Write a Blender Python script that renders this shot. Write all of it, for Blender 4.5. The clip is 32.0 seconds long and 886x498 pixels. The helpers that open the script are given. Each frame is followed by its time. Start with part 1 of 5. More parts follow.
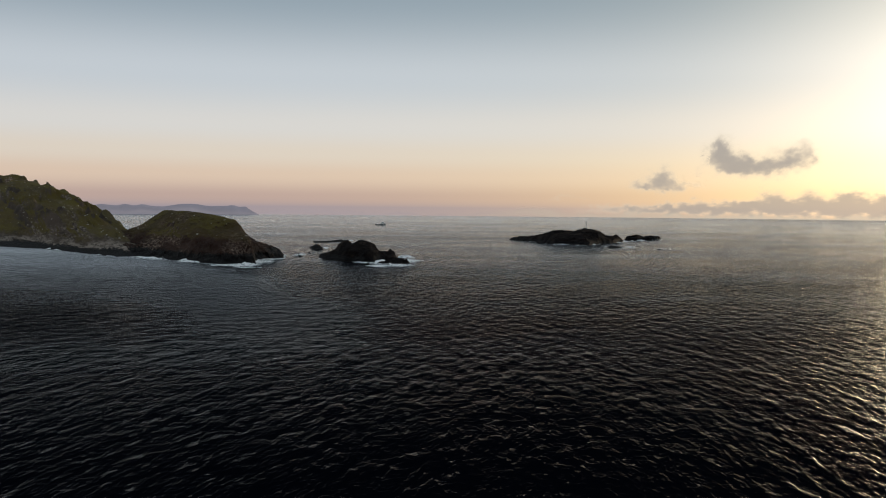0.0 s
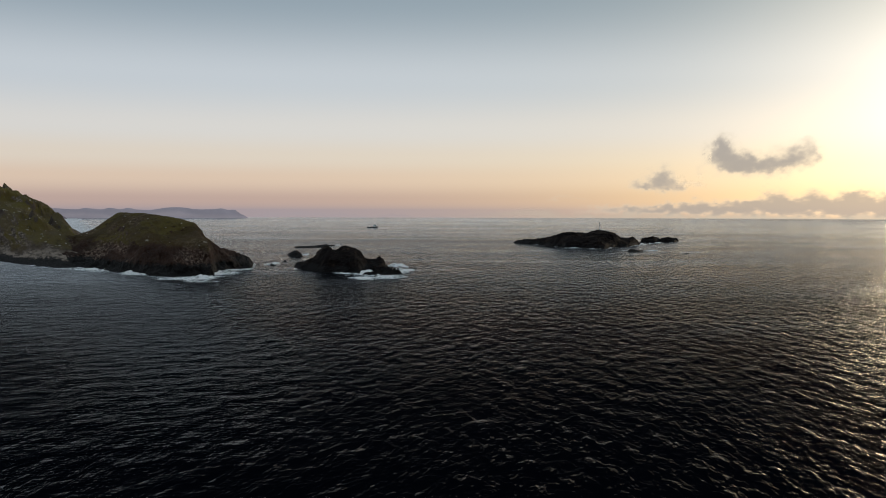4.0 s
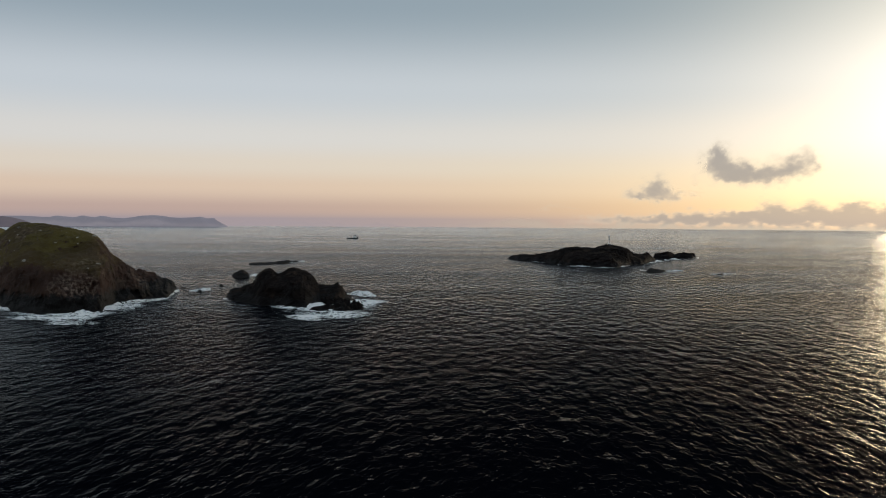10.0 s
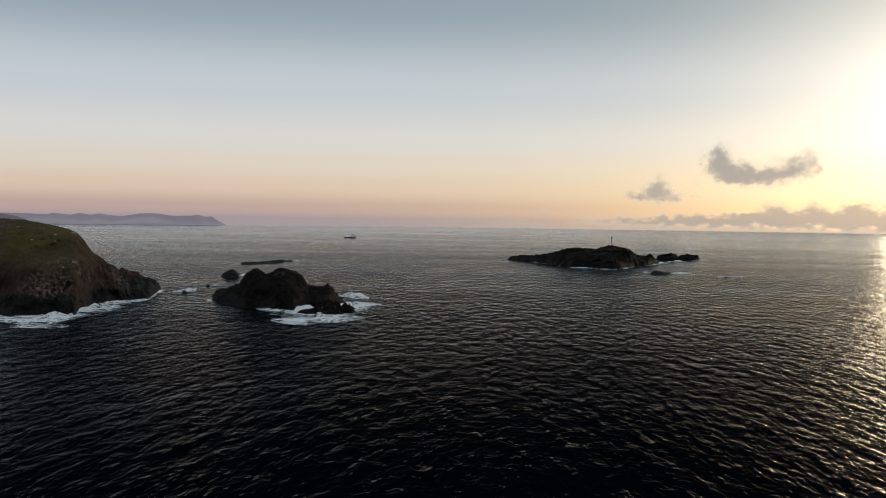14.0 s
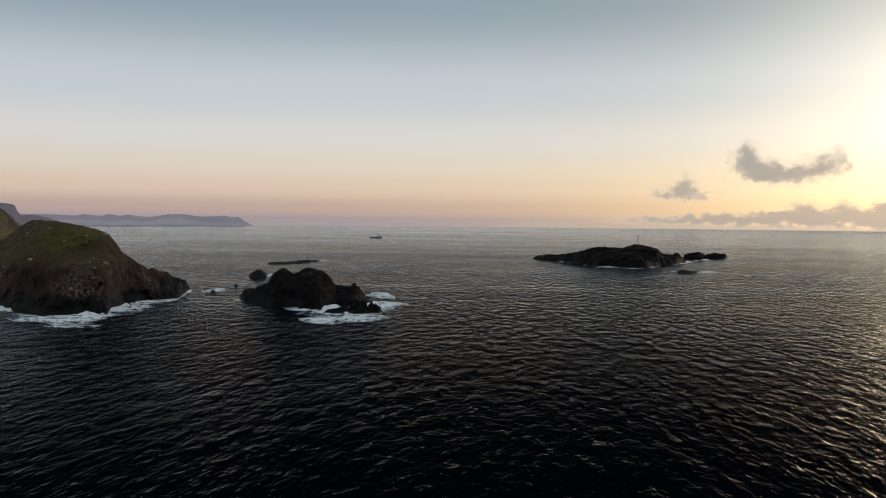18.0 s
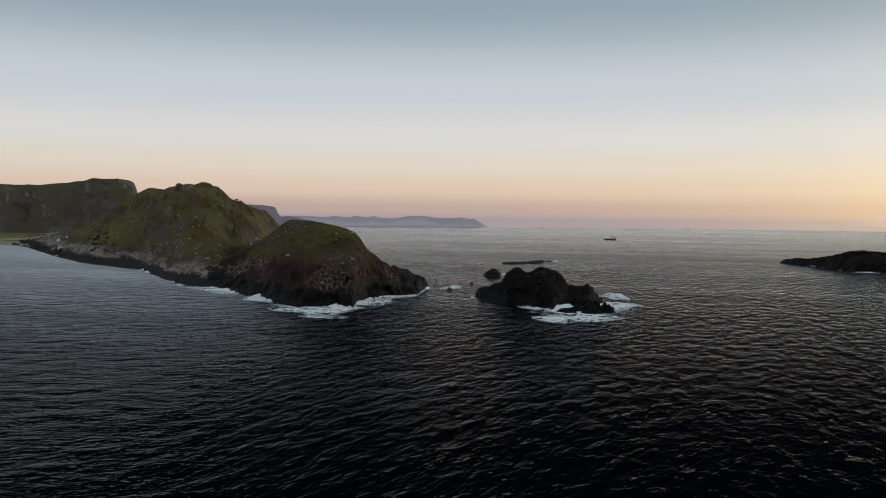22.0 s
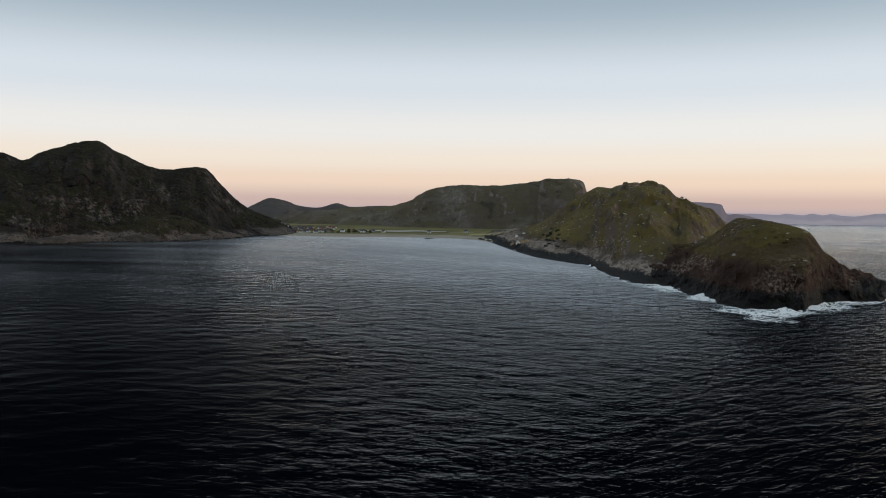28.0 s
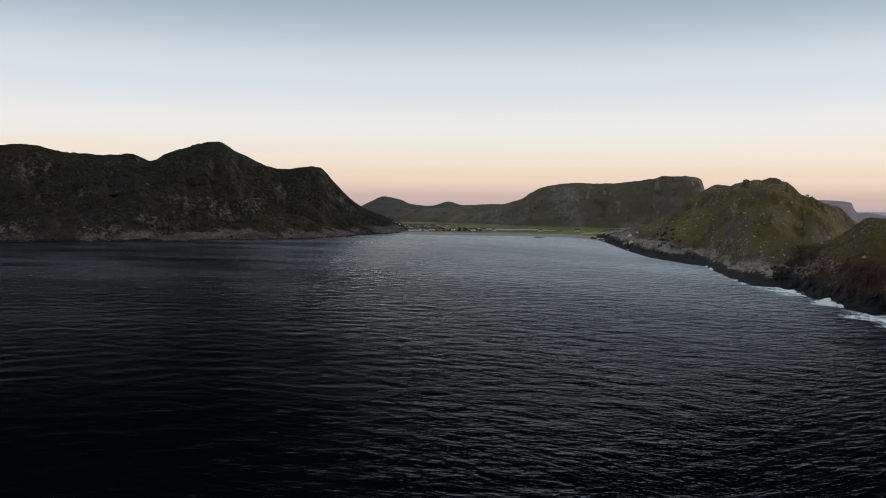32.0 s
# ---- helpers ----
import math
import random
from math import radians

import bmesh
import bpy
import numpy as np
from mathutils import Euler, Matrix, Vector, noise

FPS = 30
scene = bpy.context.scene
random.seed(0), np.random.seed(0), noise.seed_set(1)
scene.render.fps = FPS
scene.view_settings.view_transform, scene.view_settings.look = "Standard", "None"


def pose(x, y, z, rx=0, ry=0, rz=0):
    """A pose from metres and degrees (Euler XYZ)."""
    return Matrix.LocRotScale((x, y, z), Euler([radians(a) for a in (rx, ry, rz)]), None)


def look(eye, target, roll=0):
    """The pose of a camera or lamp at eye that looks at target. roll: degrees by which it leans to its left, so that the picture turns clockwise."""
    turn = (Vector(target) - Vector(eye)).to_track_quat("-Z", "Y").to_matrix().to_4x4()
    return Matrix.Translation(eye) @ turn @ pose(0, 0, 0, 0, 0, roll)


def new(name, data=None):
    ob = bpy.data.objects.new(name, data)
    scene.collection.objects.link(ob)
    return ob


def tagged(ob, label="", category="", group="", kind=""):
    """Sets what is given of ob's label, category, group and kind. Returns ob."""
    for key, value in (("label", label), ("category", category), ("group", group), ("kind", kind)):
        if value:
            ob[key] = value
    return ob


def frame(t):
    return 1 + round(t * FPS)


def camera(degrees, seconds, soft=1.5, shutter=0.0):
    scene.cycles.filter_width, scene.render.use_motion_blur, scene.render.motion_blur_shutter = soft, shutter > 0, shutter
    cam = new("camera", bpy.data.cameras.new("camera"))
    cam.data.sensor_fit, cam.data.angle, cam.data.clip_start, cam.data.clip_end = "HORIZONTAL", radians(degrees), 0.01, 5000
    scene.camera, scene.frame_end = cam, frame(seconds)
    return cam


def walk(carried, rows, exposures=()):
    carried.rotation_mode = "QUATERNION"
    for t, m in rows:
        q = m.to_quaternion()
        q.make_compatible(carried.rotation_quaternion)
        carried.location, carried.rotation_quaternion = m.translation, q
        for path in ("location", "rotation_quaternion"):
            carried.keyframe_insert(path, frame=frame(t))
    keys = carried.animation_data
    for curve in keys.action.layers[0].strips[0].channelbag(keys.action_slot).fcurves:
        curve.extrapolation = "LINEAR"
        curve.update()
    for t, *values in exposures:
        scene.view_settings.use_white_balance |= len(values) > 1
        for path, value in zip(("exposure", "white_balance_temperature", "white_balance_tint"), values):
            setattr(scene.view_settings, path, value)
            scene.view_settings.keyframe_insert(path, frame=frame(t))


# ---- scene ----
cam = camera(53.97, 32.0, soft=1.0)


def view(t, x, y, z, bearing, tilt, lean):
    a, b = radians(bearing), radians(tilt)
    way = Vector((math.sin(a) * math.cos(b), math.cos(a) * math.cos(b), math.sin(b)))
    eye = Vector((x, y, z))
    return t, look(eye, eye + way, lean)


walk(cam, [view(*row) for row in (
    (0.0, 0.7, -305.8, 46.5, -1.03, -2.72, 0.49),
    (0.5, -0.8, -289.9, 45.8, -0.87, -2.68, 0.09),
    (1.0, -2.0, -274.0, 45.3, -0.98, -2.64, 0.05),
    (1.5, -2.9, -258.2, 44.9, -0.94, -2.62, 0.03),
    (2.0, -3.6, -242.4, 44.6, -1.00, -2.59, 0.09),
    (2.5, -4.2, -226.9, 44.4, -0.80, -2.59, 0.06),
    (3.0, -4.7, -211.4, 44.2, -0.78, -2.57, 0.13),
    (3.5, -4.9, -196.2, 44.2, -0.70, -2.57, 0.11),
    (5.5, -4.7, -136.0, 44.1, -0.63, -2.61, 0.08),
    (6.0, -4.4, -121.1, 44.1, -0.50, -2.62, 0.36),
    (6.5, -3.8, -106.2, 44.1, -0.49, -2.66, 0.03),
    (7.0, -3.4, -91.6, 44.1, -0.58, -2.60, -0.01),
    (7.5, -2.9, -77.3, 44.2, -0.37, -2.51, -0.02),
    (8.0, -2.4, -63.8, 44.5, -0.08, -2.32, -0.01),
    (8.5, -2.1, -51.3, 44.8, -0.35, -2.11, 0.10),
    (9.0, -1.8, -40.3, 45.1, -0.32, -2.10, 0.09),
    (9.5, -1.5, -30.7, 45.3, -0.13, -2.00, 0.13),
    (10.0, -1.2, -22.7, 45.5, 0.11, -1.97, 0.35),
    (10.5, -0.9, -16.3, 45.6, 0.02, -1.98, 0.36),
    (11.0, -0.7, -11.2, 45.6, 0.07, -2.12, 0.40),
    (11.5, -0.7, -7.2, 45.5, 0.19, -2.13, 0.41),
    (12.0, -0.5, -4.2, 45.4, -0.02, -2.08, 0.48),
    (12.5, -0.3, -1.8, 45.2, -0.12, -2.04, 0.57),
    (13.0, -0.0, 0.0, 45.0, -0.00, -2.02, 0.65),
    (13.5, 0.2, 1.2, 44.9, -0.04, -1.98, 0.65),
    (14.0, 0.4, 2.0, 44.8, 0.15, -1.97, 0.72),
    (14.5, 0.6, 2.1, 44.8, 0.43, -1.95, 0.69),
    (16.5, 0.7, 1.2, 44.8, 0.43, -1.96, 0.51),
    (17.0, 0.4, 0.9, 44.8, 0.50, -1.98, 0.45),
    (17.5, 0.2, 0.6, 44.8, 0.25, -1.98, 0.43),
    (18.0, 0.1, 0.5, 44.8, -1.51, -2.01, 0.48),
    (18.5, 0.1, 0.5, 44.7, -3.40, -2.02, 0.57),
    (19.0, 0.1, 0.4, 44.7, -5.16, -2.03, 0.59),
    (19.5, 0.1, 0.3, 44.6, -6.87, -2.04, 0.66),
    (20.0, 0.0, 0.3, 44.4, -8.86, -2.02, 0.69),
    (20.5, 0.0, 0.2, 44.2, -10.62, -2.04, 0.65),
    (21.0, 0.1, 0.1, 44.0, -12.40, -2.02, 0.66),
    (21.5, 0.2, 0.2, 43.8, -14.78, -2.01, 0.61),
    (22.0, 0.2, 0.3, 43.5, -16.80, -2.02, 0.57),
    (22.5, 0.4, 0.4, 43.4, -18.82, -2.02, 0.55),
    (23.0, 0.6, 0.3, 43.4, -21.32, -2.02, 0.43),
    (23.5, 0.8, 0.0, 43.4, -23.57, -2.07, 0.42),
    (24.0, 0.9, -0.5, 43.4, -26.13, -2.11, 0.53),
    (24.5, 1.2, -1.3, 43.5, -28.20, -2.14, 0.60),
    (26.5, 3.0, -4.7, 43.8, -37.30, -2.36, 0.76),
    (27.0, 3.1, -4.7, 43.8, -40.20, -2.38, 0.76),
    (27.5, 2.7, -4.2, 43.8, -42.77, -2.45, 0.81),
    (28.0, 2.4, -3.2, 43.9, -45.46, -2.47, 0.61),
    (28.5, 1.9, -2.1, 44.2, -47.79, -2.49, 0.47),
    (29.0, 1.4, -1.0, 44.5, -50.38, -2.51, 0.43),
    (29.5, 0.8, 0.0, 44.7, -52.89, -2.52, 0.42),
    (30.0, 0.4, 0.9, 44.7, -52.76, -2.54, 0.29),
    (30.5, 0.1, 1.6, 44.7, -52.64, -2.55, 0.33),
    (31.0, -0.1, 2.1, 44.6, -52.59, -2.62, 0.54),
    (31.5, -0.5, 2.5, 44.6, -52.57, -2.64, 0.49),
    (32.0, -0.7, 2.9, 44.5, -52.82, -2.67, 0.63),
)], exposures=((0.0, 0.0), (18.0, 0.0), (24.0, 0.15), (28.0, 0.35), (32.0, 0.35)))

# ---- world and sun ----
SUN_BEARING, SUN_HEIGHT = 33.0, 7.0
world = bpy.data.worlds.new("dusk_sky")
scene.world = world
world.use_nodes = True
wt = world.node_tree
wt.nodes.clear()


def wnode(kind, **values):
    n = wt.nodes.new(kind)
    for k, v in values.items():
        n.inputs[k].default_value = v
    return n


def wmath(op, a, b=0.0, clamp=False):
    n = wt.nodes.new("ShaderNodeMath")
    n.operation, n.use_clamp = op, clamp
    for i, v in enumerate((a, b)):
        if isinstance(v, (int, float)):
            n.inputs[i].default_value = v
        else:
            wt.links.new(v, n.inputs[i])
    return n.outputs[0]


def wramp(fac, stops):
    n = wt.nodes.new("ShaderNodeValToRGB")
    n.color_ramp.interpolation = "EASE"
    while len(n.color_ramp.elements) < len(stops):
        n.color_ramp.elements.new(0.5)
    for e, (p, c) in zip(n.color_ramp.elements, stops):
        e.position, e.color = p, (*c, 1)
    wt.links.new(fac, n.inputs[0])
    return n.outputs[0]


def wmix(fac, a, b, blend="MIX"):
    n = wt.nodes.new("ShaderNodeMixRGB")
    n.blend_type = blend
    for i, v in enumerate((fac, a, b)):
        if isinstance(v, (int, float)):
            n.inputs[i].default_value = v
        elif isinstance(v, tuple):
            n.inputs[i].default_value = (*v, 1)
        else:
            wt.links.new(v, n.inputs[i])
    return n.outputs[0]


wco = wt.nodes.new("ShaderNodeTexCoord")
wsep = wt.nodes.new("ShaderNodeSeparateXYZ")
wt.links.new(wco.outputs["Generated"], wsep.inputs[0])
up = wmath("MAXIMUM", wsep.outputs[2], 0.0)
lift = wmath("POWER", up, 0.5)                       # spreads the low sky over the ramp
sb = radians(SUN_BEARING)
toward = wmath("ADD", wmath("MULTIPLY", wsep.outputs[0], math.sin(sb)), wmath("MULTIPLY", wsep.outputs[1], math.cos(sb)))
away_sky = wramp(lift, ((0.0, (0.42, 0.37, 0.43)), (0.11, (0.60, 0.45, 0.425)), (0.19, (0.85, 0.665, 0.545)),
                        (0.245, (0.875, 0.775, 0.68)), (0.30, (0.84, 0.82, 0.805)), (0.38, (0.68, 0.735, 0.80)), (0.49, (0.345, 0.43, 0.505)), (0.58, (0.39, 0.465, 0.53)), (0.75, (0.48, 0.56, 0.62)), (1.0, (0.32, 0.39, 0.45))))
near_sky = wramp(lift, ((0.0, (0.64, 0.53, 0.42)), (0.12, (0.83, 0.67, 0.425)), (0.21, (0.87, 0.765, 0.57)),
                        (0.30, (0.785, 0.775, 0.74)), (0.38, (0.585, 0.65, 0.69)), (0.50, (0.28, 0.375, 0.425)), (0.62, (0.26, 0.335, 0.385)), (1.0, (0.24, 0.30, 0.35))))
side = wmath("POWER", wmath("MULTIPLY", wmath("ADD", toward, 1.0), 0.5, True), 18.0)
sky = wmix(side, away_sky, near_sky)
se = radians(SUN_HEIGHT)
dot = wmath("ADD", wmath("MULTIPLY", toward, math.cos(se)), wmath("MULTIPLY", wsep.outputs[2], math.sin(se)), True)
glow = wmath("ADD", wmath("MULTIPLY", wmath("POWER", dot, 45.0), 0.55), wmath("MULTIPLY", wmath("POWER", dot, 300.0), 0.9))
sky = wmix(glow, sky, (1.0, 0.90, 0.72), "ADD")
glow_node = sky.node
glow_node.use_clamp = False
nishita = wt.nodes.new("ShaderNodeTexSky")
nishita.sky_type, nishita.sun_disc = "NISHITA", False
nishita.sun_elevation, nishita.sun_rotation = radians(SUN_HEIGHT), radians(SUN_BEARING)
air = wt.nodes.new("ShaderNodeBackground")
air.inputs[1].default_value = 0.012
wt.links.new(nishita.outputs[0], air.inputs[0])
veil = wt.nodes.new("ShaderNodeBackground")
veil.inputs[1].default_value = 0.75
wt.links.new(sky, veil.inputs[0])
both = wt.nodes.new("ShaderNodeAddShader")
wt.links.new(air.outputs[0], both.inputs[0])
wt.links.new(veil.outputs[0], both.inputs[1])
wout = wt.nodes.new("ShaderNodeOutputWorld")
wt.links.new(both.outputs[0], wout.inputs[0])

sun_data = bpy.data.lights.new("sun", "SUN")
sun_data.energy, sun_data.angle, sun_data.color = 0.6, radians(12), (1.0, 0.78, 0.5)
sun = new("sun", sun_data)
sun.matrix_world = look((0, 0, 400), (-400 * math.sin(sb) * math.cos(se), -400 * math.cos(sb) * math.cos(se), 400 - 400 * math.sin(se)))


# ---- numeric noise ----
def lattice(ix, iy, iz, seed):
    h = (ix * 374761393 + iy * 668265263 + iz * 2147483647 + seed * 974634777) & 0xFFFFFFFF
    h = ((h ^ (h >> 13)) * 1274126177) & 0xFFFFFFFF
    h = ((h ^ (h >> 16)) * 2246822519) & 0xFFFFFFFF
    return ((h ^ (h >> 15)) & 0xFFFFFF) / 8388607.5 - 1.0


def vnoise(x, y, z, seed=0):
    fx, fy, fz = np.floor(x), np.floor(y), np.floor(z)
    ix, iy, iz = fx.astype(np.int64), fy.astype(np.int64), fz.astype(np.int64)
    u, v, w = x - fx, y - fy, z - fz
    u, v, w = (k * k * k * (k * (k * 6 - 15) + 10) for k in (u, v, w))
    out = 0
    for dx in (0, 1):
        for dy in (0, 1):
            for dz in (0, 1):
                out = out + lattice(ix + dx, iy + dy, iz + dz, seed) * (u if dx else 1 - u) * (v if dy else 1 - v) * (w if dz else 1 - w)
    return out


def fbm(x, y, z, octaves=5, seed=0, gain=0.5):
    total, amp, s = 0, 1.0, 1.0
    for o in range(octaves):
        total = total + amp * vnoise(x * s + 17.3 * o, y * s - 9.1 * o, z * s + 4.7 * o, seed + o)
        amp, s = amp * gain, s * 2.03
    return total


def ridged(x, y, z, octaves=4, seed=0):
    total, amp, s = 0, 1.0, 1.0
    for o in range(octaves):
        total = total + amp * (1 - 2 * np.abs(vnoise(x * s + 31.7 * o, y * s + 3.3 * o, z * s, seed + 50 + o)))
        amp, s = amp * 0.5, s * 2.1
    return total


def smooth(a, b, x):
    k = np.clip((x - a) / (b - a), 0, 1)
    return k * k * (3 - 2 * k)


def ease(xs, ys, q):
    """A smooth curve through knots (monotone cubic)."""
    xs, ys = np.asarray(xs, float), np.asarray(ys, float)
    h = np.diff(xs)
    d = np.diff(ys) / h
    m = np.zeros_like(ys)
    m[1:-1] = np.where(d[:-1] * d[1:] > 0, 2 * d[:-1] * d[1:] / (d[:-1] + d[1:] + 1e-12), 0)
    m[0], m[-1] = d[0], d[-1]
    i = np.clip(np.searchsorted(xs, q) - 1, 0, len(h) - 1)
    t = np.clip((q - xs[i]) / h[i], 0, 1)
    return ((1 + 2 * t) * (1 - t) ** 2 * ys[i] + t * (1 - t) ** 2 * h[i] * m[i] + t * t * (3 - 2 * t) * ys[i + 1] + t * t * (t - 1) * h[i] * m[i + 1])


def grid_mesh(name, pts, closed=False):
    """A mesh from an array of points (rows, columns, 3)."""
    n, m = pts.shape[:2]
    idx = np.arange(n * m).reshape(n, m)
    if closed:
        idx = np.concatenate([idx, idx[:, :1]], 1)
    quads = np.stack([idx[:-1, :-1], idx[:-1, 1:], idx[1:, 1:], idx[1:, :-1]], -1).reshape(-1, 4)
    me = bpy.data.meshes.new(name)
    me.vertices.add(n * m)
    me.vertices.foreach_set("co", np.ascontiguousarray(pts, dtype=np.float32).ravel())
    me.loops.add(quads.size)
    me.loops.foreach_set("vertex_index", quads.astype(np.int32).ravel())
    me.polygons.add(len(quads))
    me.polygons.foreach_set("loop_start", np.arange(0, quads.size, 4, dtype=np.int32))
    me.polygons.foreach_set("loop_total", np.full(len(quads), 4, dtype=np.int32))
    me.polygons.foreach_set("use_smooth", np.ones(len(quads), dtype=bool))
    me.update(calc_edges=True)
    return me


# ---- materials ----
class Nodes:
    """Short hand for node materials."""

    def __init__(self, name):
        self.mat = bpy.data.materials.new(name)
        self.mat.use_nodes = True
        self.t = self.mat.node_tree
        self.t.nodes.clear()
        self.out = self.t.nodes.new("ShaderNodeOutputMaterial")
        self.co = self.t.nodes.new("ShaderNodeTexCoord").outputs["Object"]

    def put(self, v, socket):
        if isinstance(v, (int, float)):
            socket.default_value = v
        elif isinstance(v, tuple):
            socket.default_value = (*v, 1) if len(v) == 3 and socket.type == "RGBA" else v
        else:
            self.t.links.new(v, socket)

    def noise(self, scale, detail=5.0, rough=0.55, vec=None, stretch=None, turn=0.0):
        n = self.t.nodes.new("ShaderNodeTexNoise")
        v = vec or self.co
        if turn:
            vr = self.t.nodes.new("ShaderNodeVectorRotate")
            vr.rotation_type = "Z_AXIS"
            vr.inputs["Angle"].default_value = radians(turn)
            self.t.links.new(v, vr.inputs["Vector"])
            v = vr.outputs[0]
        if stretch:
            mp = self.t.nodes.new("ShaderNodeMapping")
            mp.inputs["Scale"].default_value = stretch
            self.t.links.new(v, mp.inputs[0])
            v = mp.outputs[0]
        self.t.links.new(v, n.inputs["Vector"])
        n.inputs["Scale"].default_value, n.inputs["Detail"].default_value, n.inputs["Roughness"].default_value = scale, detail, rough
        return n.outputs[0]

    def along(self, turn, deep):
        """Draws all patterns out along a bearing."""
        r = self.t.nodes.new("ShaderNodeVectorRotate")
        r.rotation_type = "Z_AXIS"
        r.inputs["Angle"].default_value = radians(turn)
        self.t.links.new(self.co, r.inputs["Vector"])
        m = self.t.nodes.new("ShaderNodeMapping")
        m.inputs["Scale"].default_value = (1.0, 1.0 / deep, 1.0)
        self.t.links.new(r.outputs[0], m.inputs[0])
        self.co = m.outputs[0]

    def cells(self, scale, feature="F1"):
        n = self.t.nodes.new("ShaderNodeTexVoronoi")
        n.feature = feature
        self.t.links.new(self.co, n.inputs["Vector"])
        n.inputs["Scale"].default_value = scale
        return n.outputs[0]

    def math(self, op, a, b=0.0, clamp=False):
        n = self.t.nodes.new("ShaderNodeMath")
        n.operation, n.use_clamp = op, clamp
        self.put(a, n.inputs[0]), self.put(b, n.inputs[1])
        return n.outputs[0]

    def span(self, v, a, b, c=0.0, d=1.0):
        n = self.t.nodes.new("ShaderNodeMapRange")
        n.interpolation_type = "SMOOTHSTEP"
        for i, k in enumerate((v, a, b, c, d)):
            self.put(k, n.inputs[i])
        return n.outputs[0]

    def mix(self, f, a, b, blend="MIX"):
        n = self.t.nodes.new("ShaderNodeMixRGB")
        n.blend_type = blend
        for i, k in enumerate((f, a, b)):
            self.put(k, n.inputs[i])
        return n.outputs[0]

    def xyz(self, v):
        n = self.t.nodes.new("ShaderNodeSeparateXYZ")
        self.t.links.new(v, n.inputs[0])
        return n.outputs

    def normal(self):
        return self.t.nodes.new("ShaderNodeNewGeometry").outputs["Normal"]

    def bump(self, h, strength, distance=1.0, before=None):
        n = self.t.nodes.new("ShaderNodeBump")
        n.inputs["Strength"].default_value, n.inputs["Distance"].default_value = strength, distance
        self.t.links.new(h, n.inputs["Height"])
        if before:
            self.t.links.new(before, n.inputs["Normal"])
        return n.outputs[0]

    def random(self):
        return self.t.nodes.new("ShaderNodeObjectInfo").outputs["Random"]

    def surface(self, color, rough=0.8, bump=None, metal=0.0, ior=1.45, spec=0.5):
        n = self.t.nodes.new("ShaderNodeBsdfPrincipled")
        for k, v in (("Base Color", color), ("Roughness", rough), ("Metallic", metal), ("IOR", ior), ("Specular IOR Level", spec)):
            self.put(v, n.inputs[k])
        if bump:
            self.t.links.new(bump, n.inputs["Normal"])
        return n.outputs[0]

    def done(self, shader):
        self.t.links.new(shader, self.out.inputs[0])
        return self.mat


